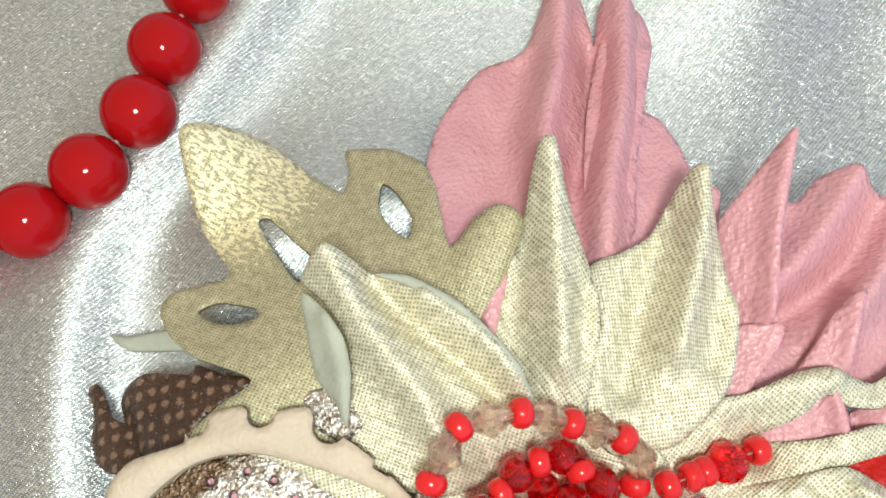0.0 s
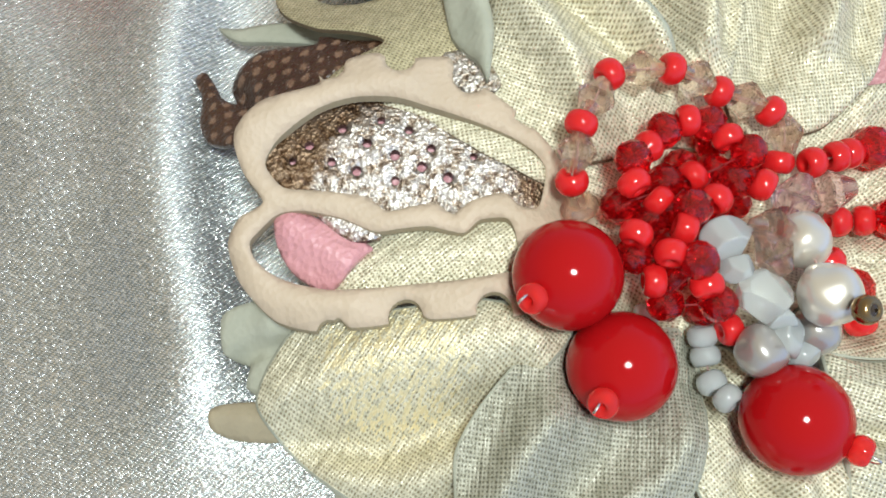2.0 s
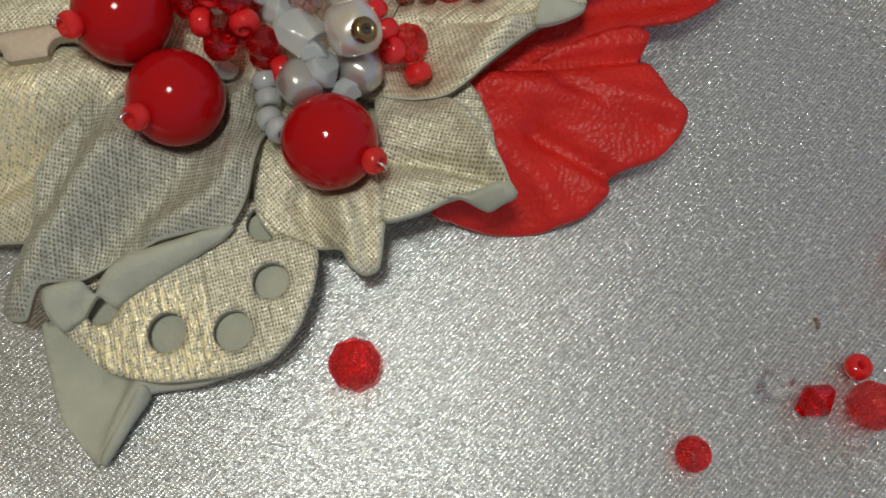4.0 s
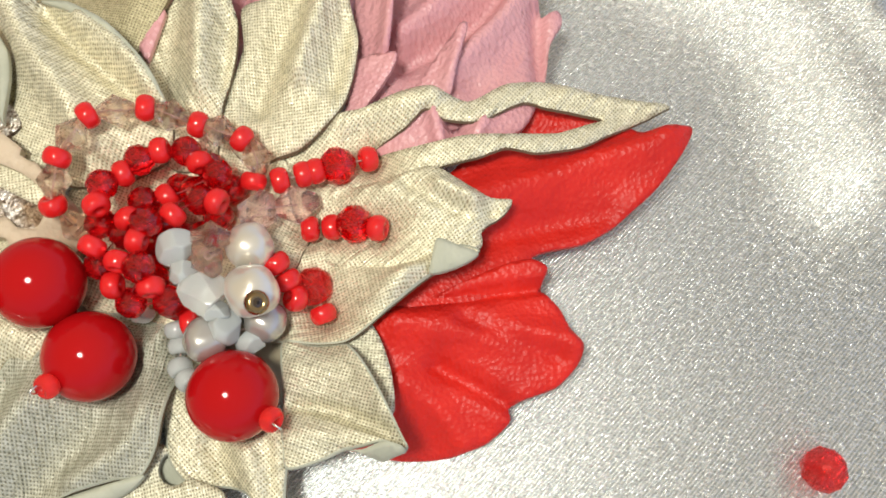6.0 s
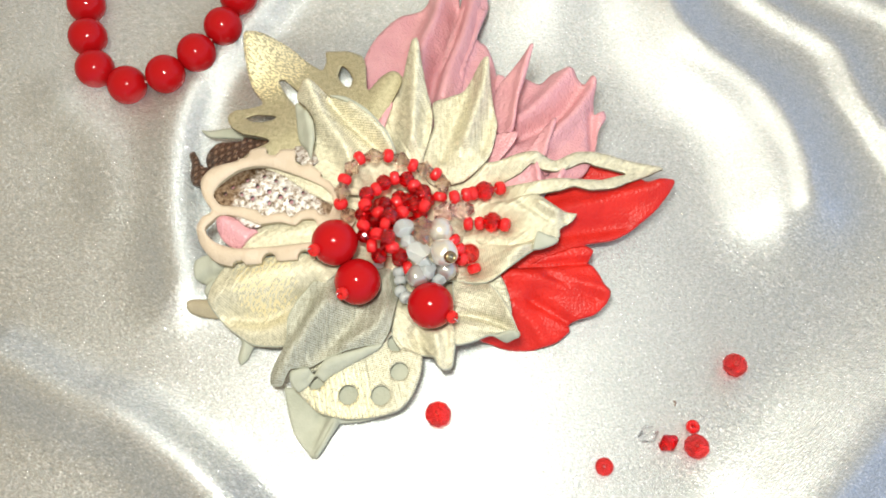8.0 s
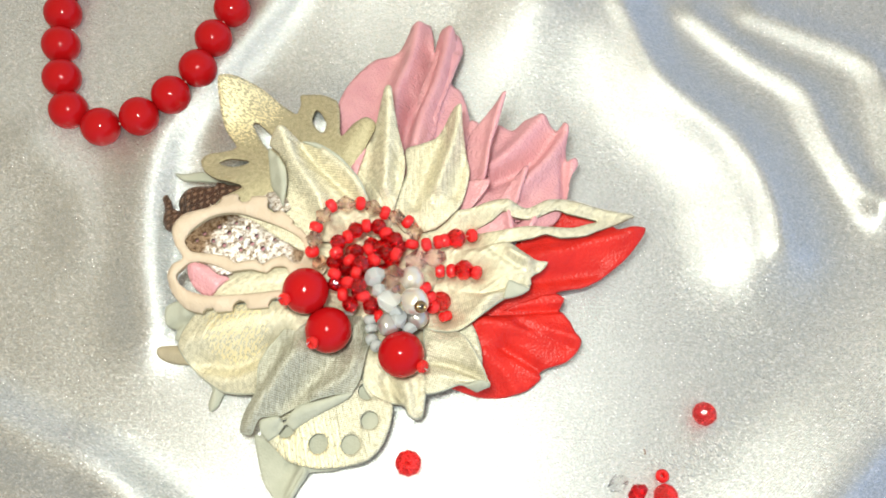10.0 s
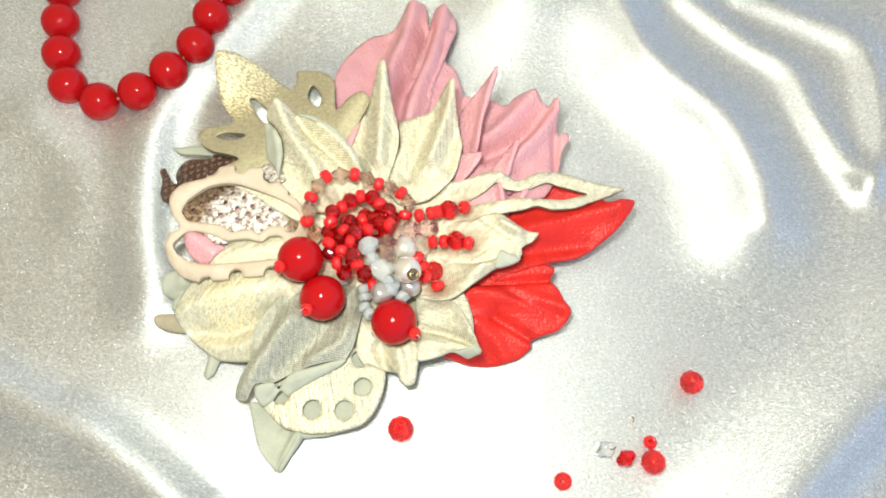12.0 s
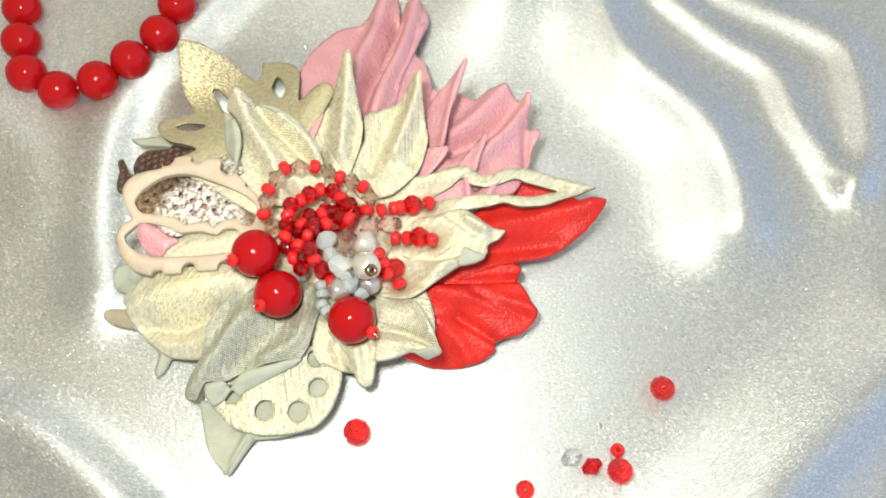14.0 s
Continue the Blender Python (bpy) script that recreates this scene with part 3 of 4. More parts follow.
def tube(points, r, sides=8):
    bm = bmesh.new()
    p = [Vector(q) for q in points]
    rings = []
    for i, q in enumerate(p):
        d = (p[min(i + 1, len(p) - 1)] - p[max(i - 1, 0)]).normalized()
        side = d.cross(Vector((0.3, 0.2, 0.93))).normalized()
        up = side.cross(d)
        rings.append([bm.verts.new(q + r * (math.cos(a) * side + math.sin(a) * up)) for a in np.linspace(0, 2 * math.pi, sides, endpoint=False)])
    for a, b in zip(rings, rings[1:]):
        for k in range(sides):
            bm.faces.new((a[k], a[(k + 1) % sides], b[(k + 1) % sides], b[k]))
    bm.faces.new(rings[0][::-1])
    bm.faces.new(rings[-1])
    return bm


ROUND = [(0.2, -0.95), (0.66, -0.72), (0.98, -0.24), (0.98, 0.24), (0.66, 0.72), (0.2, 0.95)]
BICONE = [(0.36, -1.1), (1.0, -0.04), (1.0, 0.04), (0.36, 1.1)]
MESHES = {}


def bead(name, kind, mat, r, at, along, parent, label=""):
    """A bead at a place in millimetres, threaded along a way; alike beads share their mesh."""
    key = (kind, mat.name, r)
    if key not in MESHES:
        if kind == "seed":
            bm = seed_shape(r * MM, 0.66 * r * MM, 0.16 * r * MM)
        elif kind == "round":
            bm = facet_shape(r * MM, ROUND, 9)
        elif kind == "bicone":
            bm = facet_shape(r * MM, BICONE, 7)
        else:
            bm = ball_shape(r * MM)
        me = bpy.data.meshes.new(kind + "_bead")
        bm.to_mesh(me)
        bm.free()
        me.polygons.foreach_set("use_smooth", [kind in ("seed", "ball")] * len(me.polygons))
        me.materials.append(mat)
        MESHES[key] = me
    ob = new(name, MESHES[key])
    turn = Vector(along).to_track_quat("Z", "Y").to_matrix().to_4x4()
    ob.matrix_basis = Matrix.Translation(Vector(at) * MM) @ turn
    if label:
        ob["label"] = label
    return put_under(ob, parent) if parent else ob


def strung(name, label, points, beads, parent=None):
    """A thread through points, with a bead of (name, kind, material, radius) at each of them."""
    thread = part(name, tube([Vector(p) * MM for p in smooth_line(points, 4)], 0.12 * MM), THREAD, parent or brooch, label)
    for i, (p, b) in enumerate(zip(points, beads)):
        if b:
            way = Vector(points[min(i + 1, len(points) - 1)]) - Vector(points[max(i - 1, 0)])
            bead(*b, p, way, thread)
    return thread


# felt backing that carries the petals, and the gold ground under the beads
part("backing", lathe([(0.0005, 0.0002), (0.021, 0.0002), (0.022, 0.0012), (0.019, 0.0075), (0.0005, 0.008)], 40), TAN, brooch, "round felt backing").matrix_basis = Matrix.Translation(CENTRE)
leather("flower_centre", "gold woven leather round under the beads", GOLD, SUEDE,
        [(28 + 18 * math.cos(a), 3 + 15.5 * math.sin(a), 14.5) for a in np.linspace(0, 2 * math.pi, 12, endpoint=False)])
leather("pale_leaf", "pale green suede leaf lying lowest on the satin", SUEDE, SUEDE,
        [(-6.31, -36.06, 2.1), (-2.89, -36.11, 3), (19.32, -26, 7), (28.13, -33.31, 7.2), (28.32, -39, 7), (22.99, -45.58, 6.1), (14, -47.63, 4.6), (7, -47.58, 2.3), (3.64, -51.37, 0.8), (0.19, -55.04, 0.3), (-1.09, -53.84, 0.3), (-4.4, -48.78, 0.8), (-5.73, -42.46, 1.8)],
        ridges=[([(3.46, -44.05), (0.63, -49.61), (-1.2, -54.16)], -2, 1.2), ([(6.67, -45.92), (2.62, -50.59), (0.14, -54.76)], 1.5, 1.5)])
leather("leaf_fold", "folded pale suede end of the lowest leaf", SUEDE, SUEDE,
        [(5.95, -45.96, 3.1), (7.27, -47.5, 2.9), (4.69, -50.88, 1.6), (1.56, -54.95, 1.1), (0.43, -55.18, 0.9), (0.35, -53.23, 1.1), (3, -48.3, 2.1)],
        ridges=[([(6.53, -46.92), (1.17, -54.7)], 1.7, 0.9)], thick=0.6)
leather("pink_tab", "small pink leather tab behind a gold petal", PINK, PINK,
        [(59.13, 44.83, 13.4), (61.05, 44.79, 13.9), (61.74, 43.8, 13.8), (60.95, 41.04, 13.2), (59.26, 37.27, 13.1), (57.1, 35.98, 13.1)])
leather("dotted_leaf", "gold woven leather leaf with round punched holes", OLIVE, SUEDE,
        [(22.28, -25.91, 9.4), (25.75, -30.83, 9.4), (29.99, -33.63, 9), (29.1, -38.58, 8.8), (26.67, -43.27, 8.4), (22.9, -46.51, 7.4), (16.86, -47.47, 6.8), (9.05, -46.95, 6.1), (2.48, -44.35, 4.7), (-1.23, -40.27, 4.6), (-4.32, -35.67, 4.6), (1.84, -29.32, 6.6), (12.64, -25.76, 8.7)],
        dots=[(23.9, -36.87, 2.3), (10.4, -40.98, 2.5), (18.66, -42.22, 2.5), (2.3, -36.05, 2.3), (23.75, -29.42, 2.2)], foil=(8.66, -44.12, 17))
leather("red_petal", "glossy red leather petal with a long pointed tip", RED, RED,
        [(64.92, 4.34, 12.3), (72.84, 10.08, 12.5), (79.34, 14.91, 12.5), (85.25, 13.71, 11.5), (92.27, 10.62, 11.5), (96.05, 7.29, 12.5), (103.05, 7.12, 12.5), (101.6, 4.05, 11.5), (96.55, -0.73, 10.6), (89.61, -4.8, 8.6), (84.35, -6.68, 7.6), (76.92, -7.4, 7.9), (71.83, -13.3, 8.2), (59.18, -18.46, 8.6), (52.67, -12.21, 9.5), (60.05, -1.29, 11.5)],
        ridges=[([(70.46, 1.31), (84.03, 3.79), (98.93, 6.42)], 2, 3), ([(67.7, -4.42), (78.86, -3.18), (89.06, -3.32)], -1.2, 2), ([(78.2, 11.52), (87.46, 7.96), (96.08, 7.1)], -1, 1.5)])
leather("red_petal", "glossy red leather petal with a frilled creased edge", RED, RED,
        [(53.38, -12.58, 10.5), (61.02, -11.73, 10.8), (71.17, -9.26, 11.2), (75.82, -8.88, 11.3), (78.05, -10.5, 11.3), (76.75, -12.99, 10.3), (78.88, -16.52, 8.9), (79.74, -19.7, 7.5), (81.03, -21.79, 8.5), (79.9, -24.13, 7.5), (76.26, -26.63, 6.5), (69.79, -27.89, 7.2), (69.18, -30.08, 4.5), (65.24, -32.3, 2.6), (59.89, -33.15, 1.3), (53.12, -32.4, 1.2), (48.02, -30.59, 3.1), (45.22, -29.11, 5.4), (48.05, -22.75, 9), (50, -17.03, 10.3)],
        ridges=[([(54.95, -12.07), (67.04, -12.56), (76.54, -12.82)], -1.8, 0.9), ([(56.17, -15.05), (67.33, -17.62), (79.49, -21.13)], 1.8, 2.5), ([(65.22, -15.65), (70.98, -19.03), (77.44, -22.46)], -1.2, 1.3), ([(60.22, -20.95), (65.88, -25.02), (69.33, -27.58)], -1.5, 1.3), ([(55.52, -22.72), (59.7, -27.03), (62.25, -32.01)], 1.2, 2)])
leather("pink_petal", "soft pink leather petal folded into long pleats", PINK, PINK,
        [(25.7, 35.82, 14.2), (21.44, 44.98, 12.8), (21.7, 55.81, 11.6), (25.82, 65.3, 8.5), (33.13, 73.15, 7.5), (41.24, 76.26, 6.2), (44.36, 81.13, 6.1), (47.08, 85.39, 6.1), (51.61, 85.31, 6), (52.31, 81.13, 6), (52.12, 74.58, 7.1), (53.42, 78.03, 7.1), (55.1, 82.01, 7.1), (57.47, 80.84, 7), (59.33, 76.65, 7), (58.27, 70.39, 8), (55.26, 61.26, 10.1), (58.04, 57.85, 9.8), (59.25, 50.83, 11.6), (58.92, 40.66, 13.3), (52.44, 28.88, 14.9), (42.1, 26.45, 14.7), (32.03, 27.31, 14.7)],
        ridges=[([(48.21, 83.09), (44.21, 68.94), (38.98, 55.94), (37.58, 39.71)], 3.2, 2.6), ([(57.39, 79.59), (52.56, 63.15), (46.26, 47.89), (42.66, 37.37)], 3.4, 2.8), ([(51.82, 73.09), (47.66, 59.4), (42.1, 48.26), (38.84, 34.87)], -2, 1.8), ([(39.58, 72.89), (33.7, 60.8), (31.13, 49.07)], -1, 3)])
leather("pink_fold", "long rolled pleat of pink leather", PINK, PINK,
        [(51.75, 71.68, 9), (55.77, 79.62, 8), (58.50, 80.42, 8), (60.50, 77.81, 8.5), (60.51, 72.10, 9), (57.29, 64.36, 10), (54.10, 56.55, 11), (50.91, 48.95, 12.5), (48.75, 40.78, 14), (44.34, 35.55, 14.5), (41.55, 38.56, 14.5), (43.37, 48.34, 13), (47.13, 60.76, 11)],
        ridges=[([(57.41, 76.06), (53.32, 64.50), (48.37, 51.98), (44.33, 39.34)], 1.6, 1.8), ([(50.68, 68.01), (46.77, 55.09), (43.59, 42.96)], -1.0, 1.3), ([(58.48, 69.59), (53.85, 56.60), (50.29, 47.04)], 1.0, 1.6)])
leather("pink_petal", "soft pink leather petal ruffled into folds", PINK, PINK,
        [(56.23, 30.76, 12.9), (64.87, 42.42, 15.2), (70.75, 39.79, 15), (74.91, 42.65, 15), (79.57, 42.8, 14.9), (81.54, 39.96, 14.8), (83.52, 38.47, 14.8), (85.24, 39.39, 15.7), (86.34, 37.34, 15.7), (85.05, 32.58, 14.7), (85.35, 29.94, 13.6), (87.95, 30.56, 11.6), (88.28, 28.51, 11.6), (85.49, 24.61, 12.6), (82.92, 17.4, 13.5), (76.78, 13.6, 14.5), (65.5, 11.04, 14.9), (53.37, 13.46, 15.3), (54.92, 23.73, 14.7)],
        ridges=[([(79.44, 41.8), (70.88, 33.77), (63.57, 28.53)], 2.2, 2.6), ([(83.52, 37.4), (74.94, 29.15), (62.4, 24.17)], -1.8, 2), ([(85.92, 38.45), (77.86, 28.18), (68.58, 19.25)], 2.4, 2.4), ([(84.34, 29.82), (83.49, 24.05), (82.61, 17.89)], -1.6, 1.2)])
leather("pink_fold", "narrow standing fold of pink leather", PINK, PINK,
        [(68.95, 45.86, 24.2), (68.01, 45.94, 23.8), (66.27, 44.65, 22.8), (62.82, 41.79, 20.2), (57.94, 37.39, 18.2), (56.27, 30.86, 16.9), (56.81, 24.08, 16.7), (60.62, 23.24, 18.7), (62.94, 31.2, 20.9), (65.51, 36.86, 22.6), (67.62, 42.09, 23.7)],
        ridges=[([(68.35, 45.6), (64.6, 37.5), (60.49, 24.25)], 1.5, 1.2)])
leather("pink_fold", "small standing fold of pink leather", PINK, PINK,
        [(72.48, 24.24, 20.7), (71.46, 24.72, 20.2), (68.76, 22.87, 19.2), (65.13, 19.2, 18.1), (61.53, 15.44, 16.5), (68.01, 15.14, 17.5), (69.89, 18.76, 19.6)],
        ridges=[([(71.9, 24.2), (68.54, 17.08)], 1, 1)])
leather("pink_fold", "small stepped flap of pink leather", PINK, PINK,
        [(56.05, 23.71, 17.7), (61.58, 22.82, 19.7), (60.93, 20.48, 19.6), (57.3, 16.88, 17.5), (52.62, 12.99, 16.3), (53.86, 19.37, 16.5)])
leather("pink_frill", "frilled pink leather edge under the split leaf", PINK, PINK,
        [(54.55, 10.14, 15.2), (61.27, 12.62, 16.4), (63.55, 14.06, 17.5), (65.96, 13.01, 18), (67.55, 10.6, 16.9), (69.77, 11.34, 17.5), (72.67, 11.13, 17), (78.13, 13.65, 16), (80.8, 13.26, 14.5), (77.72, 9.57, 15), (70.9, 7.48, 15.4), (61.49, 7.13, 15.3)],
        ridges=[([(65.62, 13.25), (65.91, 8.69)], 1.2, 1), ([(68.72, 11.57), (68.06, 8.51)], -1.2, 1), ([(72.67, 11.13), (70.98, 8.43)], 1, 1)])
leather("cutout_leaf", "flat gold glitter leather leaf with cut-out slots", GOLD, SUEDE,
        [(-12.8, 68.59, 12.2), (-7.81, 69.12, 11.1), (-2.94, 67.31, 8.6), (1.01, 64.73, 6.2), (5.83, 59.12, 7.8), (9.13, 55.83, 8.7), (10.46, 59.5, 7.2), (10.58, 63.78, 5.5), (16.72, 61.57, 9.1), (21.28, 56.72, 12.7), (22.39, 50.83, 15.7), (22.41, 40.87, 19), (26.13, 43.73, 19.7), (29.5, 44.75, 20.5), (31.85, 43.2, 21), (32.17, 41.17, 20.8), (27.94, 34.25, 19.6), (20.34, 25.48, 17.9), (6.12, 18.12, 17.5), (-7.84, 18.43, 18), (-14.39, 21.9, 18.1), (-9.65, 25.56, 19.1), (-5.21, 28.13, 19.3), (-12.8, 33.21, 14.7), (-17.18, 38.18, 10.6), (-18.71, 42.63, 8.5), (-16.6, 45.12, 8.3), (-8.59, 45.93, 8.7), (-11.85, 53.26, 6.2), (-12.87, 59.42, 10.1)],
        holes=[[(-3.59, 53.44), (-1.9, 53.49), (1.65, 48.27), (3.97, 44.53), (1.79, 41.26), (-0.2, 44.57), (-2.44, 49.76)], [(15.1, 55.09), (16.71, 53), (18.28, 47.53), (17.41, 44.19), (15.56, 46.08), (14.08, 50.68)], [(-13.07, 40.96), (-9.91, 41.56), (-4.84, 39.08), (-4.29, 37.47), (-7.69, 37.19), (-11.08, 38.65)]],
        ridges=[([(-13.39, 71.01), (-1.63, 52.09), (6.62, 31.23)], 0.7, 6), ([(29.95, 44.03), (24, 36.71)], 0.8, 3)], sparkle=True, foil=(-11.05, 66.22, 34))
leather("green_leaf_tip", "thin pale green suede leaf tip", SUEDE, SUEDE,
        [(-27.18, 41.49, 4.8), (-24.54, 40.59, 5.8), (-19.57, 40.26, 7.8), (-14.56, 39.78, 6.2), (-9.5, 38.6, 6.4), (-4.2, 38.2, 6.6), (-3.8, 35.2, 6.6), (-9, 35, 6.4), (-14.52, 36.52, 6.2), (-23.98, 38.37, 6.1)])
leather("perforated_leaf", "dark brown perforated leather leaf with copper spots", BROWN, BROWN,
        [(-30.93, 34.33, 4.3), (-29.23, 34.64, 5.2), (-27.78, 31.66, 6.2), (-26.97, 29.46, 7.3), (-25.08, 28.22, 8), (-25.53, 31.32, 8.9), (-21.07, 33.47, 10.9), (-13.95, 31.44, 13.5), (-12.96, 32.55, 14.2), (-9.33, 30.23, 16.1), (-5.05, 28.26, 17.5), (-8.66, 26.42, 17.2), (-12.14, 24.76, 16.9), (-14.09, 22.51, 16.6), (-16.42, 21.18, 15.8), (-21.6, 20.68, 12.4), (-26.27, 21.17, 9.2), (-29.17, 23.31, 6.5), (-30.27, 26.68, 5.7), (-29.85, 30.57, 4.9)],
        ridges=[([(-27.36, 34.19), (-24.34, 27.27), (-22.59, 22.67)], -1.4, 1.5)])
leather("suede_scrap", "crumpled pale green suede scrap", SUEDE, SUEDE,
        [(-28.15, -0.72, 7.9), (-23.73, -0.06, 10.3), (-18.62, -2.7, 10.3), (-18.4, -7.57, 7.9), (-22.66, -10.95, 5.7), (-26.25, -9.28, 5.6), (-25.72, -6.58, 6.4), (-28.63, -4.8, 6.4)],
        ridges=[([(-26.86, -6.1), (-23.85, -5.05), (-19.84, -6.12)], -1.8, 1.2), ([(-21.9, -1.44), (-23.03, -4.29)], 1, 1.5)])
leather("suede_scrap", "pale green suede strip hanging to the satin", SUEDE, SUEDE,
        [(-17.57, -21.47, 2.9), (-12.5, -22, 3.6), (-6, -23.67, 4.4), (-10.67, -23.81, 3.2), (-13.98, -24.55, 2.2), (-15.98, -27.56, 1.1), (-17.93, -28.66, 0.7), (-18.53, -26.42, 1.1), (-17.09, -23.3, 2.1)],
        ridges=[([(-15.5, -22.45), (-17.31, -28.05)], 0.9, 1)])
leather("suede_tip", "tan suede petal tip curled outwards", TAN, TAN,
        [(-30.54, -11.5, 5.5), (-28.88, -10.89, 6), (-25.36, -10.94, 5.5), (-22.39, -12.43, 3), (-22.98, -15.43, 2.6), (-28, -14.9, 3.5), (-30.54, -13.58, 5)],
        ridges=[([(-30.09, -12.54), (-23.79, -13.25)], 1, 1.5)])
leather("gold_petal", "broad rounded gold woven leather petal", GOLD, SUEDE,
        [(-22.71, -6.94, 7.6), (-19.4, -3.92, 10.2), (-13.22, -3.6, 12.1), (-7.32, -4.1, 13.5), (2.32, -4.82, 15), (11.26, -9.39, 15.2), (7.53, -13.64, 13.2), (1.71, -18.84, 10.9), (-1.74, -23.12, 8.8), (-2.6, -26.27, 7), (-7.69, -26.23, 5.1), (-14.17, -24.56, 3.6), (-19.71, -20.02, 3.6), (-23.05, -15.93, 3.7), (-25.17, -11.48, 4.9)],
        ridges=[([(8.02, -10.04), (-8.11, -9.78), (-21.93, -11.44)], 2.4, 4.5), ([(4.24, -14.34), (-9.19, -18.1), (-21.09, -15.33)], -1.6, 2.2), ([(-2.52, -21.76), (-9.85, -22.9), (-17.06, -21.08)], 1.4, 2.2)], rim=True, foil=(-8.72, -9.71, 15))
leather("gold_petal", "narrow gold woven leather petal with a square end", GOLD, SUEDE,
        [(24.16, -11.57, 11.3), (29.65, -13.04, 12.5), (37.78, -23.48, 12.5), (39.22, -30.07, 11.8), (38.5, -33.83, 9.6), (37.44, -37.21, 7.9), (35.21, -37.8, 6.7), (33.63, -36.48, 6.7), (32.97, -34.37, 7.2), (30.14, -32.85, 7.6), (25.56, -32.01, 8.3), (23.01, -28.21, 9.3), (23.17, -22.08, 10.6)],
        ridges=[([(32.87, -24.47), (34.06, -30.55), (34.41, -36.71)], 1.8, 1.8), ([(29.06, -27.08), (30.34, -32.44)], -1.3, 1.6), ([(38.27, -29.03), (37.29, -36.39)], 0.8, 1)], rim=True)
leather("gold_petal", "gold woven leather petal lying under a folded one", OLIVE, SUEDE,
        [(45.40, -16.22, 11), (49.92, -15.89, 11.5), (52.19, -14.65, 12), (53.49, -17.53, 12), (54.19, -21.99, 12), (53.86, -27.01, 12.2), (51.58, -27.92, 11.5), (47.90, -23.97, 11)])
leather("gold_petal", "gold woven leather petal with a twisted pointed tip", OLIVE, SUEDE,
        [(40.06, -15.05, 12.5), (43.91, -16.47, 13), (48.85, -17.52, 13.6), (51.12, -21.07, 14.6), (52.97, -25.82, 15.2), (54.58, -30.91, 15.8), (55.12, -32.48, 15.8), (54.35, -32.86, 14.5), (52.24, -31.28, 14), (49.48, -31.36, 13), (46.68, -31.35, 12.5), (43.05, -32.12, 12), (38.81, -32.21, 11.5), (38.85, -27.84, 12), (39.49, -21.09, 12.5)],
        ridges=[([(48.70, -18.37), (51.19, -21.72), (54.23, -30.36)], 1.2, 1.3), ([(40.65, -24.28), (46.75, -26.34), (53.81, -30.85)], -1.5, 1.0), ([(40.08, -28.46), (45.59, -29.26), (50.96, -30.97)], 0.9, 1.8), ([(42.05, -19.31), (46.83, -21.21), (51.76, -26.29)], 0.8, 2.0)], rim=True)
leather("petal_curl", "pale suede back of a curled petal tip", SUEDE, SUEDE,
        [(46.79, -31.37, 13.6), (49.28, -31.88, 15), (52.33, -31.59, 16.4), (54.39, -32.51, 16.8), (54.78, -33.20, 16.4), (53.38, -33.37, 15), (51.70, -33.60, 13.8), (50.24, -32.92, 13.4), (48.33, -31.88, 13.2)],
        ridges=[([(47.24, -31.90), (51.44, -31.84), (54.60, -31.78)], 0.9, 1.2)])
leather("gold_petal", "gold woven leather petal with a notched tip", GOLD, SUEDE,
        [(44.8, 5.8, 12.7), (51.22, 4.81, 13.6), (57.64, 4.49, 17.6), (64.01, 4.59, 18.3), (67.32, 2.19, 17.8), (70.59, -0.73, 16.8), (74.33, -1.45, 15.8), (73.08, -3.18, 15.6), (69.48, -5.17, 15.2), (68.68, -7.47, 14.6), (59.89, -9.39, 15.9), (50.97, -7.5, 13.2), (44.28, -1.93, 12.4)],
        ridges=[([(47.33, 0.66), (57.34, 1.3), (69.07, -1.95)], 1.6, 2.2), ([(60.26, 2.24), (66.24, -1.83), (71.12, -2.71)], -1.4, 1.2), ([(64.45, 1.75), (69.07, -1.95)], 1.1, 1)])
leather("gold_petal", "gold woven leather petal with a turned-up edge", GOLD, SUEDE,
        [(39.33, -8.22, 11.9), (47.71, 2.67, 13), (56.34, -0.79, 16.5), (63.8, -5.42, 17.1), (68.65, -8.25, 15.9), (63.03, -9.94, 16), (55.3, -14.12, 15.6), (48.83, -17.17, 14.7), (42.25, -15.97, 13), (37.54, -13.98, 11.6)],
        ridges=[([(63.45, -7.82), (55.29, -11.56), (46.73, -15.52)], 1.6, 1.4), ([(49.19, -4.73), (57.04, -6.78), (63.6, -7.14)], -1.4, 2.6), ([(44.7, -10.47), (52.83, -11.05), (57.66, -9.8)], 0.9, 2)], rim=True)
leather("petal_curl", "pale suede back of a turned petal edge", SUEDE, SUEDE,
        [(63.07, -6.35, 18.4), (65.58, -7.38, 17.9), (68.34, -8.82, 16.9), (65.15, -10.32, 17), (61.4, -10.8, 17.3), (61.89, -8.95, 18.5)])
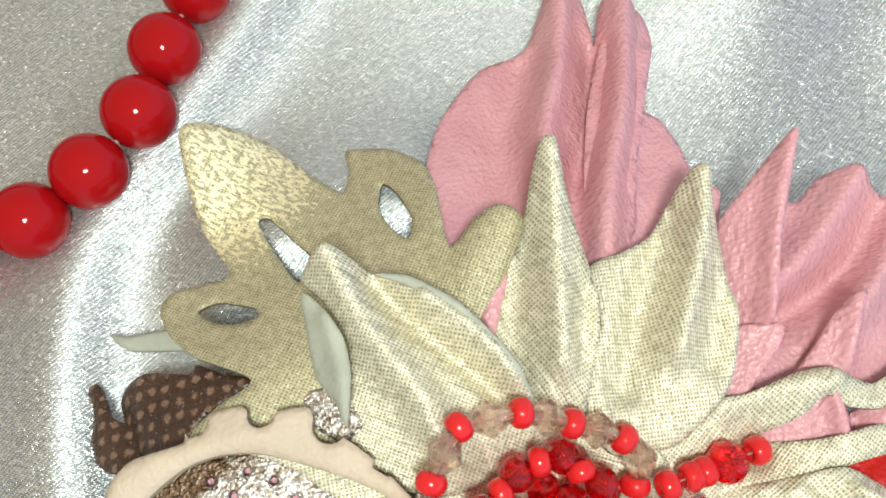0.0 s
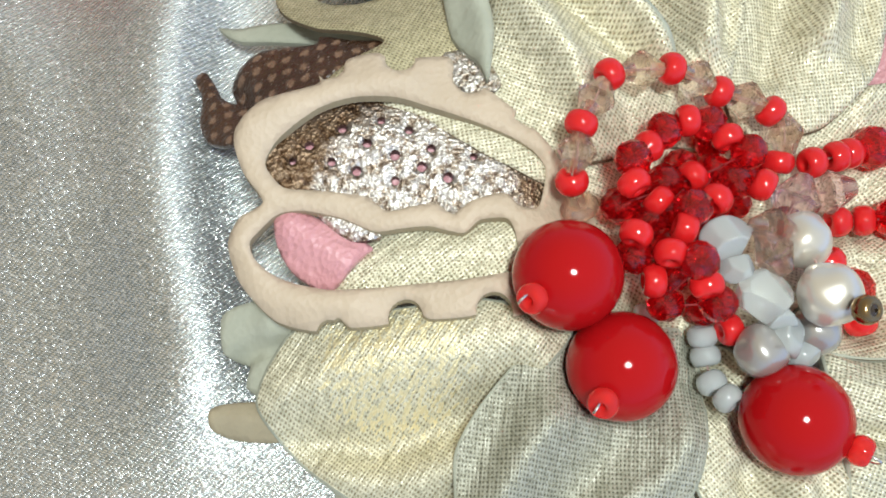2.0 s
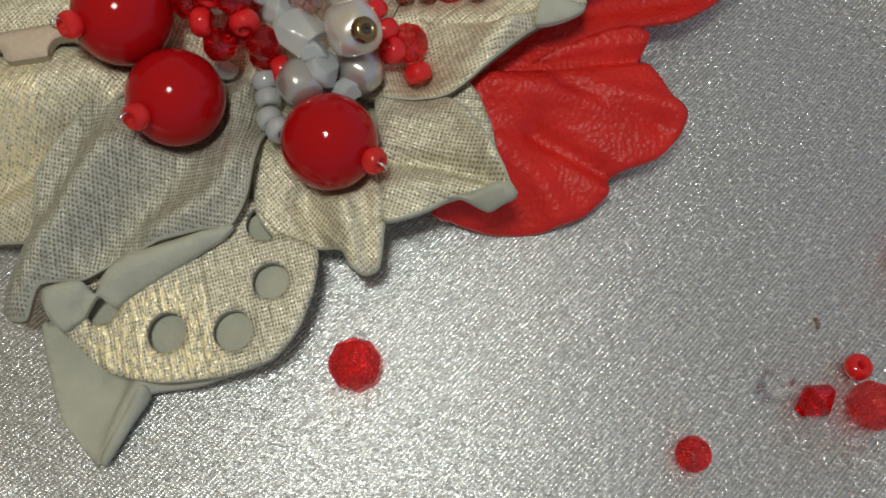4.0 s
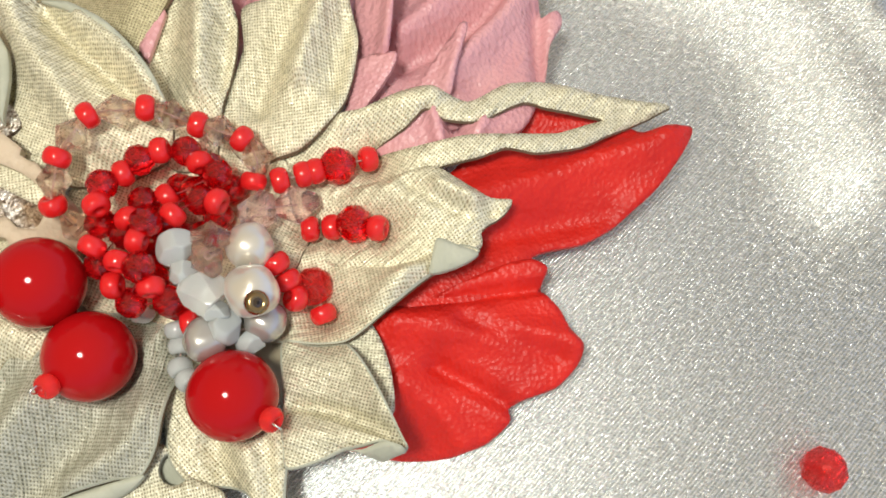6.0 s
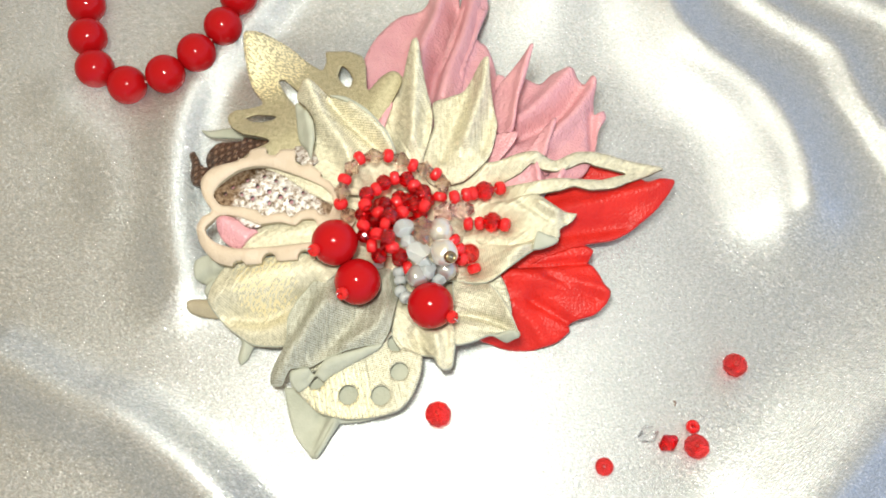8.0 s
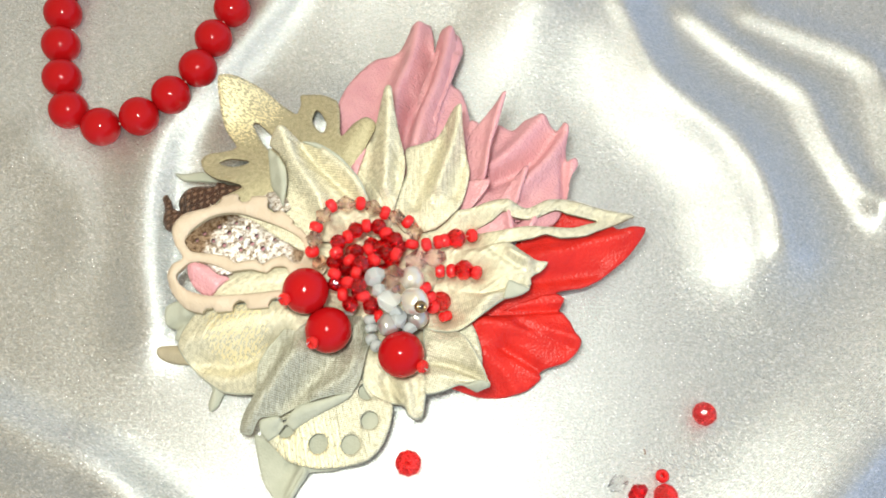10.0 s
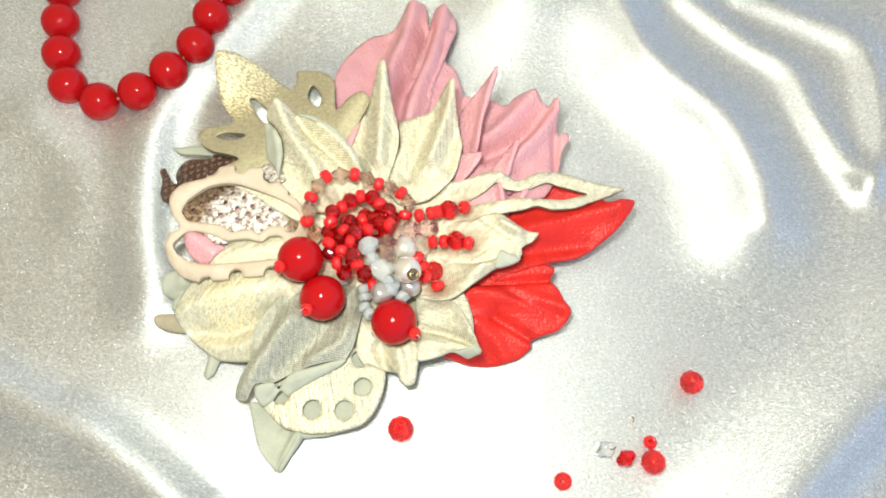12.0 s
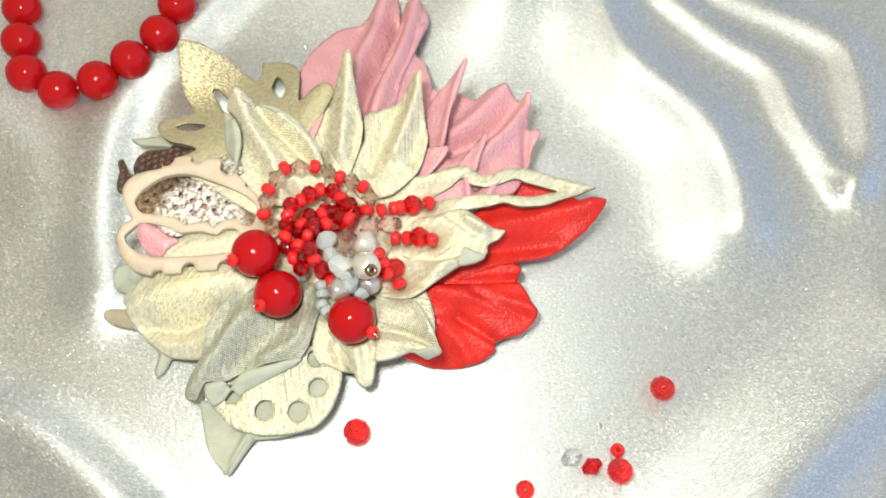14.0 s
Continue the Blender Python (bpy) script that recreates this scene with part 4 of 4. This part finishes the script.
leather("split_leaf", "long wavy olive-gold leather leaf with an open slot", GOLD, SUEDE,
        [(40.9, 11.91, 14), (47, 15.64, 15.3), (54.98, 15.18, 17.9), (61.58, 16.48, 19), (65.87, 16.24, 19.5), (70.68, 13.55, 18.5), (76.76, 15.76, 18), (82.75, 15.72, 16.5), (89.3, 13.4, 14.5), (96.66, 11.62, 13), (101.06, 10.97, 12), (94.59, 8.37, 13.5), (89.79, 6.77, 14.5), (85.81, 5.3, 15.5), (79.15, 4.88, 16.4), (74.9, 6.01, 17.4), (70.51, 5.14, 17.4), (64.75, 4.55, 17.3), (53.88, 2.12, 14.6), (41.64, 1.32, 12.6)],
        holes=[[(55.6, 9.89), (61.1, 11.32), (64.49, 13.13), (66.85, 11.3), (71.8, 10.45), (78.63, 12.74), (82.22, 11.62), (89.84, 9.61), (87.08, 8.7), (82.45, 7.67), (75.88, 8.07), (70.17, 8.65), (62.27, 8.26)]],
        ridges=[([(52.7, 14.27), (60.66, 14.36), (65.74, 14.89)], 1, 1.5), ([(84.81, 14.22), (99.62, 10.85)], 0.8, 1)])
leather("gold_petal", "broad gold woven leather petal with a sharp tip", GOLD, SUEDE,
        [(54.39, 43.48, 21.9), (56.23, 43.27, 23.4), (56.09, 38.32, 22.2), (56.22, 30.74, 21.4), (56.6, 25.71, 20.3), (55.38, 20.9, 19.6), (52.76, 15.82, 18.4), (45.68, 10.92, 17.1), (38.05, 10.99, 16.4), (35.27, 15.71, 16.6), (36.64, 21.86, 17.5), (39.6, 27.87, 18.3), (40, 34.85, 18.7), (44.64, 35.88, 19.2), (48.67, 37.49, 19.8), (52.35, 41.62, 20.9)],
        ridges=[([(55.78, 42.68), (52.83, 33.21), (47.64, 21.82)], 2.6, 2), ([(51.15, 39.13), (46, 29.57), (40.61, 18.93)], -1.4, 2.4), ([(55.52, 28.81), (51.95, 19.5)], -0.8, 1.6)])
leather("gold_petal", "tall gold woven leather petal with a central ridge", GOLD, SUEDE,
        [(35.7, 49.71, 24.5), (36.84, 49.95, 25.7), (37.68, 48.97, 25.3), (37.99, 43.89, 23.7), (38.66, 36.79, 22.3), (39.51, 31.5, 21.5), (38.79, 26, 20.2), (35.94, 18.8, 18.8), (32.56, 11.95, 16.9), (26.97, 12.28, 16.7), (23.75, 20.7, 16.7), (24.45, 27.79, 17.6), (26.4, 33.17, 19), (29.26, 37.08, 19.8), (32.25, 41.63, 21.1), (34.1, 46.44, 22.3)],
        ridges=[([(36.93, 49.43), (35.48, 38.45), (33.48, 22.88)], 2.4, 2), ([(31.45, 38.82), (28.5, 29.81), (27.55, 19.91)], -1.2, 2), ([(38.54, 31.78), (35.83, 22.37)], -1.2, 1.6)])
leather("gold_petal", "gold woven leather petal folded along its length", GOLD, SUEDE,
        [(2.97, 39.05, 20.2), (5.21, 41.19, 22.9), (7.84, 41.21, 23.5), (11.34, 38.25, 23.2), (15.38, 36.62, 23.2), (20.38, 32.64, 23.3), (24.37, 27.89, 23.1), (27.24, 23.18, 22.6), (28.84, 18.47, 21.6), (26.99, 12.81, 18.3), (17.35, 9.95, 16.8), (10.68, 11.87, 16.7), (7.01, 14.87, 17.3), (4.91, 17.25, 17.9), (6.63, 23.3, 19.7), (7.61, 30.16, 20.5), (5.48, 35.41, 20.5)],
        ridges=[([(6.57, 41.02), (9.97, 31.1), (14.85, 22.41), (18.24, 14.44)], 2.6, 2.4), ([(11.78, 36.98), (15.77, 31.17), (22.1, 23.6), (27.11, 17.28)], -1.8, 1.4), ([(17.67, 33.57), (24.11, 26.59), (28.15, 19.05)], 1.2, 1.1)])
leather("petal_curl", "pale suede back of a rolled petal edge", SUEDE, SUEDE,
        [(2.58, 37.66, 20.7), (4.93, 35.11, 21.9), (7.2, 30.51, 22.3), (7.52, 26.18, 22.2), (6.85, 22.55, 21.7), (5.93, 19.66, 20.6), (4.98, 22.76, 19.6), (2.84, 26.89, 19.5), (2.52, 33.45, 20.1)],
        ridges=[([(5.33, 33.29), (6.18, 25.92), (5.76, 20.89)], 1, 1.2)])
leather("brown_glitter_petal", "silver-brown glitter leather petal with punched holes", GLITTER, BROWN,
        [(-21.63, 14.83, 17.5), (-17.23, 18.04, 18), (-9.25, 20.83, 18.7), (-1.79, 18.37, 18.7), (4.05, 12.81, 18.4), (11.73, 6.86, 18.3), (10.48, 3.04, 18), (-2.79, 4.77, 17), (-11.32, 7.25, 16.9), (-19.21, 9.52, 17.1)],
        dots=[(-15.31, 15.06, 0.55), (-11.34, 16.61, 0.55), (-8.7, 14.35, 0.55), (-5.71, 12.58, 0.605), (-2.85, 10.83, 0.605), (-0.06, 9.15, 0.605), (-6.81, 17.03, 0.495), (-3.78, 15.34, 0.495), (-1.52, 12.82, 0.495), (-10.27, 11.45, 0.55), (-12.99, 12.77, 0.495), (3.16, 11.19, 0.44), (1.28, 14.44, 0.44), (-17.37, 13.39, 0.44), (-6.02, 9.74, 0.495)],
        ridges=[([(-18.97, 13.05), (-8.06, 14.39), (4.17, 8.84)], 0.8, 4)], foil=(-3.5, 7.5, 15))
leather("gold_strip", "narrow gold woven leather strip inside the frame", GOLD, SUEDE,
        [(-8.05, 19.82, 18.8), (-1.06, 18.96, 19.4), (5.03, 15.45, 19.7), (12.17, 8.34, 19.5), (10.06, 7.33, 19.3), (3.83, 11.57, 19.3), (-1.98, 16.7, 19)])
leather("gold_strip", "gold woven leather petal seen through the frame", GOLD, SUEDE,
        [(-16.98, -2.26, 13), (-10.59, 3.53, 14.9), (-5.24, 5.51, 16.4), (8.77, 4.23, 17.5), (7.47, -4.08, 16.9), (-3.9, -4.05, 15.2)],
        ridges=[([(-12.25, 0.12), (6.31, 0.8)], 0.8, 3)])
leather("pink_scrap", "small pink leather strip inside the frame", PINK, PINK,
        [(-19.95, 7.98, 16.3), (-16.96, 7.72, 16.4), (-9.79, 2.89, 16.2), (-10.52, 1.82, 16.1), (-14.82, -1.48, 14.7), (-18.62, 1.14, 14.7), (-20.15, 4.31, 15.4)],
        ridges=[([(-18.42, 6.09), (-12.65, 1.09)], 1, 2)])
leather("glitter_scrap", "silver-brown glitter leather scrap", GLITTER, BROWN,
        [(-15.68, 8.02, 17.4), (-11.33, 6.48, 17.5), (-8.4, 3.47, 17.4), (-11.65, 3.37, 17), (-14.24, 5.61, 17)], foil=(-12.3, 5.4, 6))
leather("glitter_scrap", "silver-brown glitter leather scrap beside the frame", GLITTER, BROWN,
        [(-1.02, 24.75, 18.2), (3.8, 25.3, 18.9), (6.53, 23.12, 19.4), (7.71, 19.82, 19.4), (5.18, 18.55, 19.2), (2.71, 19.93, 19)], foil=(4.2, 21.9, 6))
leather("scalloped_frame", "cream leather leaf frame with scalloped edges and two openings", CREAM, TAN,
        [(-23.3, 17.75, 18.6), (-20.19, 20.52, 19.9), (-13.64, 21.37, 20), (-13.16, 22.78, 20.4), (-10.61, 22.51, 20.7), (-9.78, 24.22, 21.1), (-6.11, 24.31, 21.6), (-4.43, 22.2, 21.4), (-1.8, 22.98, 21.6), (1.92, 22.62, 21.7), (2.41, 19.53, 21.4), (5.41, 18.55, 21.5), (9.94, 13.57, 20.5), (16.12, 2.83, 19.3), (8.38, -5.35, 18.3), (4.98, -7.79, 18), (2.78, -5.82, 18), (0.61, -7.03, 17.8), (-4.19, -6.6, 17), (-6.1, -4.79, 16.8), (-8.56, -6.22, 15.7), (-12.75, -6.08, 14.9), (-14.19, -4.88, 14.6), (-16.77, -5.71, 14.2), (-21.24, -3.87, 14), (-24.69, 0.69, 14.4), (-25.54, 4.97, 15.6), (-23.95, 7.68, 17), (-21.11, 8.91, 18.3), (-22.95, 12.53, 18.6), (-23.69, 15.69, 18.5)],
        holes=[[(-20.4, 13.19), (-18.45, 15.94), (-13.8, 18.4), (-9.27, 19.15), (-4.29, 18.43), (2.36, 15.39), (8.39, 11.81), (10.99, 8.61), (9.6, 4.43), (7.46, 4.31), (5.77, 6.06), (2.06, 5.62), (-0.18, 4.46), (-2.29, 6.03), (-7.27, 5.8), (-9.53, 7.81), (-14.67, 9.31), (-18.64, 10.21)], [(-22.88, 4.75), (-19.92, 7.25), (-16.76, 7.36), (-12.55, 5.89), (-9.04, 3.83), (-5.96, 3.67), (-2.9, 3.4), (0.65, 2.12), (2.71, 3.31), (5.73, 3.01), (6.44, 0.43), (5.86, -2.53), (-0.06, -2.99), (-8.57, -2.32), (-14.71, -1.73), (-20.12, 0.4), (-22.51, 2.57)]],
        ridges=[([(-23.73, 4.6), (-20.99, -1.52), (-12.49, -3.91)], 1.1, 2), ([(-21.48, 17.74), (-13.65, 19.94), (-3.97, 21.02)], 1, 2.5)], bites=[(-3.83, 22.98, 1.7), (4.01, 20.17, 2.1), (9.53, 14.42, 1.3), (-12.05, 22.78, 1.2), (-6.82, -5.93, 1.9), (2.82, -6.84, 2), (-15.38, -6.36, 1.5)], thick=1.3)
leather("grey_petal", "large greyish gold woven leather petal folded at its tip", GREYGOLD, SUEDE,
        [(26.22, -12.51, 16.3), (19.53, -7.55, 16.8), (11.19, -8.53, 15.8), (5.55, -11.34, 15.2), (0.28, -15.8, 13.5), (-3.3, -20.46, 11.9), (-4.31, -26.71, 9.8), (-7.78, -31.52, 6.7), (-9.21, -35.95, 4.5), (-6.24, -37, 5), (-3.44, -33.57, 7.9), (1.48, -33.39, 8.8), (5.61, -31.62, 9.3), (11.11, -30.65, 10.3), (16.52, -30.02, 10.8), (19.99, -30.05, 11), (22.72, -26.73, 12.9), (24.94, -19.9, 14.9)],
        ridges=[([(17.78, -10.36), (7.32, -18.9), (-0.34, -26.75), (-6.88, -34.87)], 2.6, 2.6), ([(21.93, -15.2), (12.03, -24.16), (4.56, -30.11)], -1.3, 2.4), ([(23.45, -18.89), (19.13, -25.99), (11.32, -29.24)], 1.2, 1.8), ([(3.01, -15.57), (-1.43, -24.64)], -1, 2)], rim=True)
leather("petal_curl", "pale suede folded edge of the grey petal", SUEDE, SUEDE,
        [(-3.7, -33.88, 8.4), (0.98, -33.66, 9.5), (2.3, -34.83, 9.3), (5.68, -32.01, 9.8), (11.16, -30.86, 10.7), (16.54, -30.24, 11.2), (20.43, -29.99, 11.5), (17.51, -31.75, 9.2), (11.81, -33.71, 8), (6.22, -36.01, 7.4), (4.27, -36.9, 7.1), (2.55, -35.46, 7.8), (0.09, -37.55, 6.7), (-2.32, -38.68, 6.1), (-3.91, -36.6, 6.6)],
        ridges=[([(2.03, -34.62), (-0.1, -36.93)], -1.2, 0.8), ([(5.34, -34.06), (16.32, -31.21)], 0.8, 1.2)])
leather("pink_scrap", "sliver of pink leather between two petals", PINK, PINK,
        [(24.66, 30.41, 19), (26.36, 34.5, 19.7), (27.64, 35.73, 20), (29.03, 35.33, 20), (27.34, 31.36, 19.3), (25.78, 27.98, 18.9)])
leather("petal_rim", "pale suede rim of the folded petal", SUEDE, SUEDE,
        [(12.33, 37.28, 23.8), (16.43, 36.13, 24), (21.65, 31.83, 24.3), (25.4, 26.87, 24), (27.73, 22.52, 23.6), (28.79, 18.3, 22.5), (27.81, 19.44, 22.6), (24.77, 25.77, 23.7), (20.87, 30.74, 24), (16.02, 35.07, 23.9)], thick=0.6)
leather("pink_lining", "pink leather lining under the glitter petal", PINK, PINK,
        [(-19.24, 15.98, 16.6), (-9.59, 20.41, 17.5), (2.32, 14.28, 17.5), (5.6, 8.46, 17.2), (-8.73, 9.9, 16.6), (-18.21, 12.87, 16.3)])

# ---- beads of the brooch ----
RED_SEED = ("red_seed_bead", "seed", SEED, 1.92)
RED_CRYSTAL = ("ruby_crystal_bead", "round", RUBY, 2.2)
ring = [p for pair in zip(ring_clear, ring_red) for p in pair]
strung("bead_loop", "loop of red seed beads and blush crystal bicones", ring,
       [("blush_bicone_bead", "bicone", BLUSH, 2.3) if i % 2 == 0 else RED_SEED for i in range(len(ring))])

net = part("bead_net", tube([Vector(p) * MM for p in smooth_line(net_crystal, 3)], 0.12 * MM), RED_THREAD, brooch, "domed net of ruby crystals and red seed beads")
for i, p in enumerate(net_crystal):
    bead(*RED_CRYSTAL, p, (math.cos(i * 2.4), math.sin(i * 2.4), 0.35), net)
for i, p in enumerate(net_low):
    bead(*RED_CRYSTAL, p, (math.cos(i * 1.9), math.sin(i * 1.9), 0.5), net)
for i, p in enumerate(net_seed):
    bead("red_seed_bead", "seed", SEED, 1.88, p, (math.cos(i * 1.7), math.sin(i * 1.7), 0.04), net)

for points in sprays:
    crystal = ("cherry_crystal_bead", "round", CHERRY if points[-1][1] < -8 else RUBY, 2.75)
    strung("bead_spray", "short spray of red beads ending in a crystal", points,
           [RED_SEED] * (len(points) - 2) + [crystal, RED_SEED])

cluster = part("crystal_cluster", tube([Vector(p) * MM for p in smooth_line(mauve, 3)], 0.12 * MM), THREAD, brooch, "cluster of clear mauve crystals")
for i, p in enumerate(mauve):
    bead("mauve_crystal_bead", "bicone", MAUVE if i < 2 else BLUSH, 2.9 if i < 2 else 2.3, p, (math.cos(i), math.sin(i), 0.2), cluster)

bunch = part("pearl_bunch", tube([Vector(p) * MM for p in smooth_line(pearls, 3)], 0.12 * MM), THREAD, brooch, "bunch of pearls and white glass chips")
for i, (p, r) in enumerate(zip(pearls, (3.2, 3.5, 2.9, 2.9))):
    pearl = part("pearl", ball_shape(r * MM, 0.92, 0.12, 3.0 * i), LILAC if i > 1 else PEARL, bunch)
    pearl.matrix_basis = Matrix.Translation(Vector(p) * MM)
for i, p in enumerate(chips):
    kind = ("glass_chip", FROST if i == 2 else MILK)
    ob = part(kind[0], chip_shape((2.6, 1.75, 3.1, 2.7, 1.6, 1.8, 1.5)[i] * MM, 20 + i), kind[1], bunch, smooth=i != 2)
    ob.matrix_basis = Matrix.Translation(Vector(p) * MM)
bead("end_crystal", "round", DARK, 1.15, (39.48, -13.42, 24.36), (0.35, -0.35, 0.87), bunch, "smoky crystal at the pearl's end")
bead("end_ring", "seed", BRASS, 1.6, (39.48, -13.42, 24.36), (0.35, -0.35, 0.87), bunch, "dark brass ring round the pearl's hole")
strung("white_bead_string", "string of milky white seed beads", white, [("white_seed_bead", "seed", MILK, 1.75)] * len(white))

for p, cap in zip(berries, caps):
    d = (Vector(cap) - Vector(p)).normalized()
    berry = part("berry_bead", ball_shape(6.0 * MM), CORAL, brooch, "large glossy red berry bead")
    berry.matrix_basis = Matrix.Translation(Vector(p) * MM)
    tip = bead("end_bead", "seed", CAP, 1.7, tuple(d * 6.9), d, None, "pale red glass end bead")
    tip.parent = berry
    side = d.cross(Vector((0, 0, 1))).normalized()
    eye = part("wire_loop", tube([(d * (7.9 + 1.1 * math.sin(a)) + Vector((0, 0, 1)) * 1.0 * math.cos(a) + side * 0.4) * MM for a in np.linspace(-1.2, 3.6, 14)], 0.14 * MM), WIRE, None, "fine silver wire loop")
    eye.parent = tip
    eye.matrix_parent_inverse = tip.matrix_basis.inverted()

# ---- the necklace ----
string = [(-9.66, 97.77, 6.51), (-15.36, 86.57, 7.08), (-20.01, 75.53, 7.57), (-27.98, 66.72, 7.7), (-37.42, 60.75, 6.84), (-49.31, 59.57, 4.84), (-58.68, 65.67, 5.92), (-61.22, 77.12, 6.39), (-62.27, 89.29, 6.46), (-62.58, 101.63, 6.23)]
ax, ay, az = string[0]
bx, by, bz = string[-1]
more = [(bx + 4 * math.sin(k * 0.5), by + 11.6 * k, az) for k in range(1, 8)]
far = more[-1]
more += [(far[0] + (ax - far[0]) * k / 4, far[1] + 7 * math.sin(math.pi * k / 4) + 2, az) for k in range(1, 5)]
more += [(ax + 5 * math.sin(k * 0.45), ay + 11.5 * k, az) for k in range(6, 0, -1)]
string += more
necklace = new("bead_necklace")
necklace.location = (string[4][0] * MM, string[4][1] * MM, 0)
tagged(necklace, "string of glossy round red coral beads lying on the satin", "necklace")
base = Matrix.Translation(-necklace.location)
cord = part("cord", tube([Vector(p) * MM for p in smooth_line(string + string[:1], 3)], 0.4 * MM), THREAD, None)
cord.parent, cord.matrix_parent_inverse = necklace, base
for i, p in enumerate(string):
    way = Vector(string[(i + 1) % len(string)]) - Vector(string[i - 1])
    b = bead("coral_bead", "ball", CORAL, 5.8, p, way, None)
    b.parent, b.matrix_parent_inverse = necklace, base

# ---- loose beads on the cloth ----
KINDS = [("crystal_bead", "round", CHERRY, 3.4, "loose faceted bright red crystal bead lying on the satin"),
         ("crystal_bead", "round", CHERRY, 3.2, "loose faceted red crystal bead lying on the satin"),
         ("crystal_bead", "round", CHERRY, 3.2, "loose faceted red crystal bead touching a small one"),
         ("seed_bead", "seed", SEED, 1.8, "loose small red glass seed bead on the satin"),
         ("bicone_bead", "bicone", RUBY, 2.3, "loose dark red crystal bicone on the satin"),
         ("bicone_bead", "bicone", CLEAR, 2.4, "loose clear colourless crystal bicone on the satin"),
         ("seed_bead", "seed", CHERRY, 2.3, "loose red glass bead lying on the satin")]
for (name, kind, mat, r, label), p in zip(KINDS, [(32.64, -47.67, 3.5), (110.92, -43.25, 3.2), (96.45, -62.77, 3.2), (97.08, -57.55, 1.8), (89.9, -60.98, 2.4), (85.21, -58.34, 2.4), (72.81, -65.02, 2.3)]):
    lift = float(cloth_height(np.array([p[0]]), np.array([p[1]]))[0])
    up = (0.9, 0.4, 0.1) if kind == "bicone" else (0.1, 0.15, 1)
    low = {"seed": 0.75, "round": 0.95, "bicone": 0.95}[kind]
    tagged(bead(name, kind, mat, r, (p[0], p[1], lift + r * low), up, None), label, "bead", "loose beads")
(sx, sy, sz), = [(93.92, -51.62, 0.3)]
speck = part("thread_scrap", tube([Vector((sx + 0.4 * math.sin(k), sy + 0.5 * k, 0.25)) * MM for k in range(4)], 0.22 * MM), BROWN, None)
tagged(speck, "tiny dark brown thread scrap on the satin", "scrap")
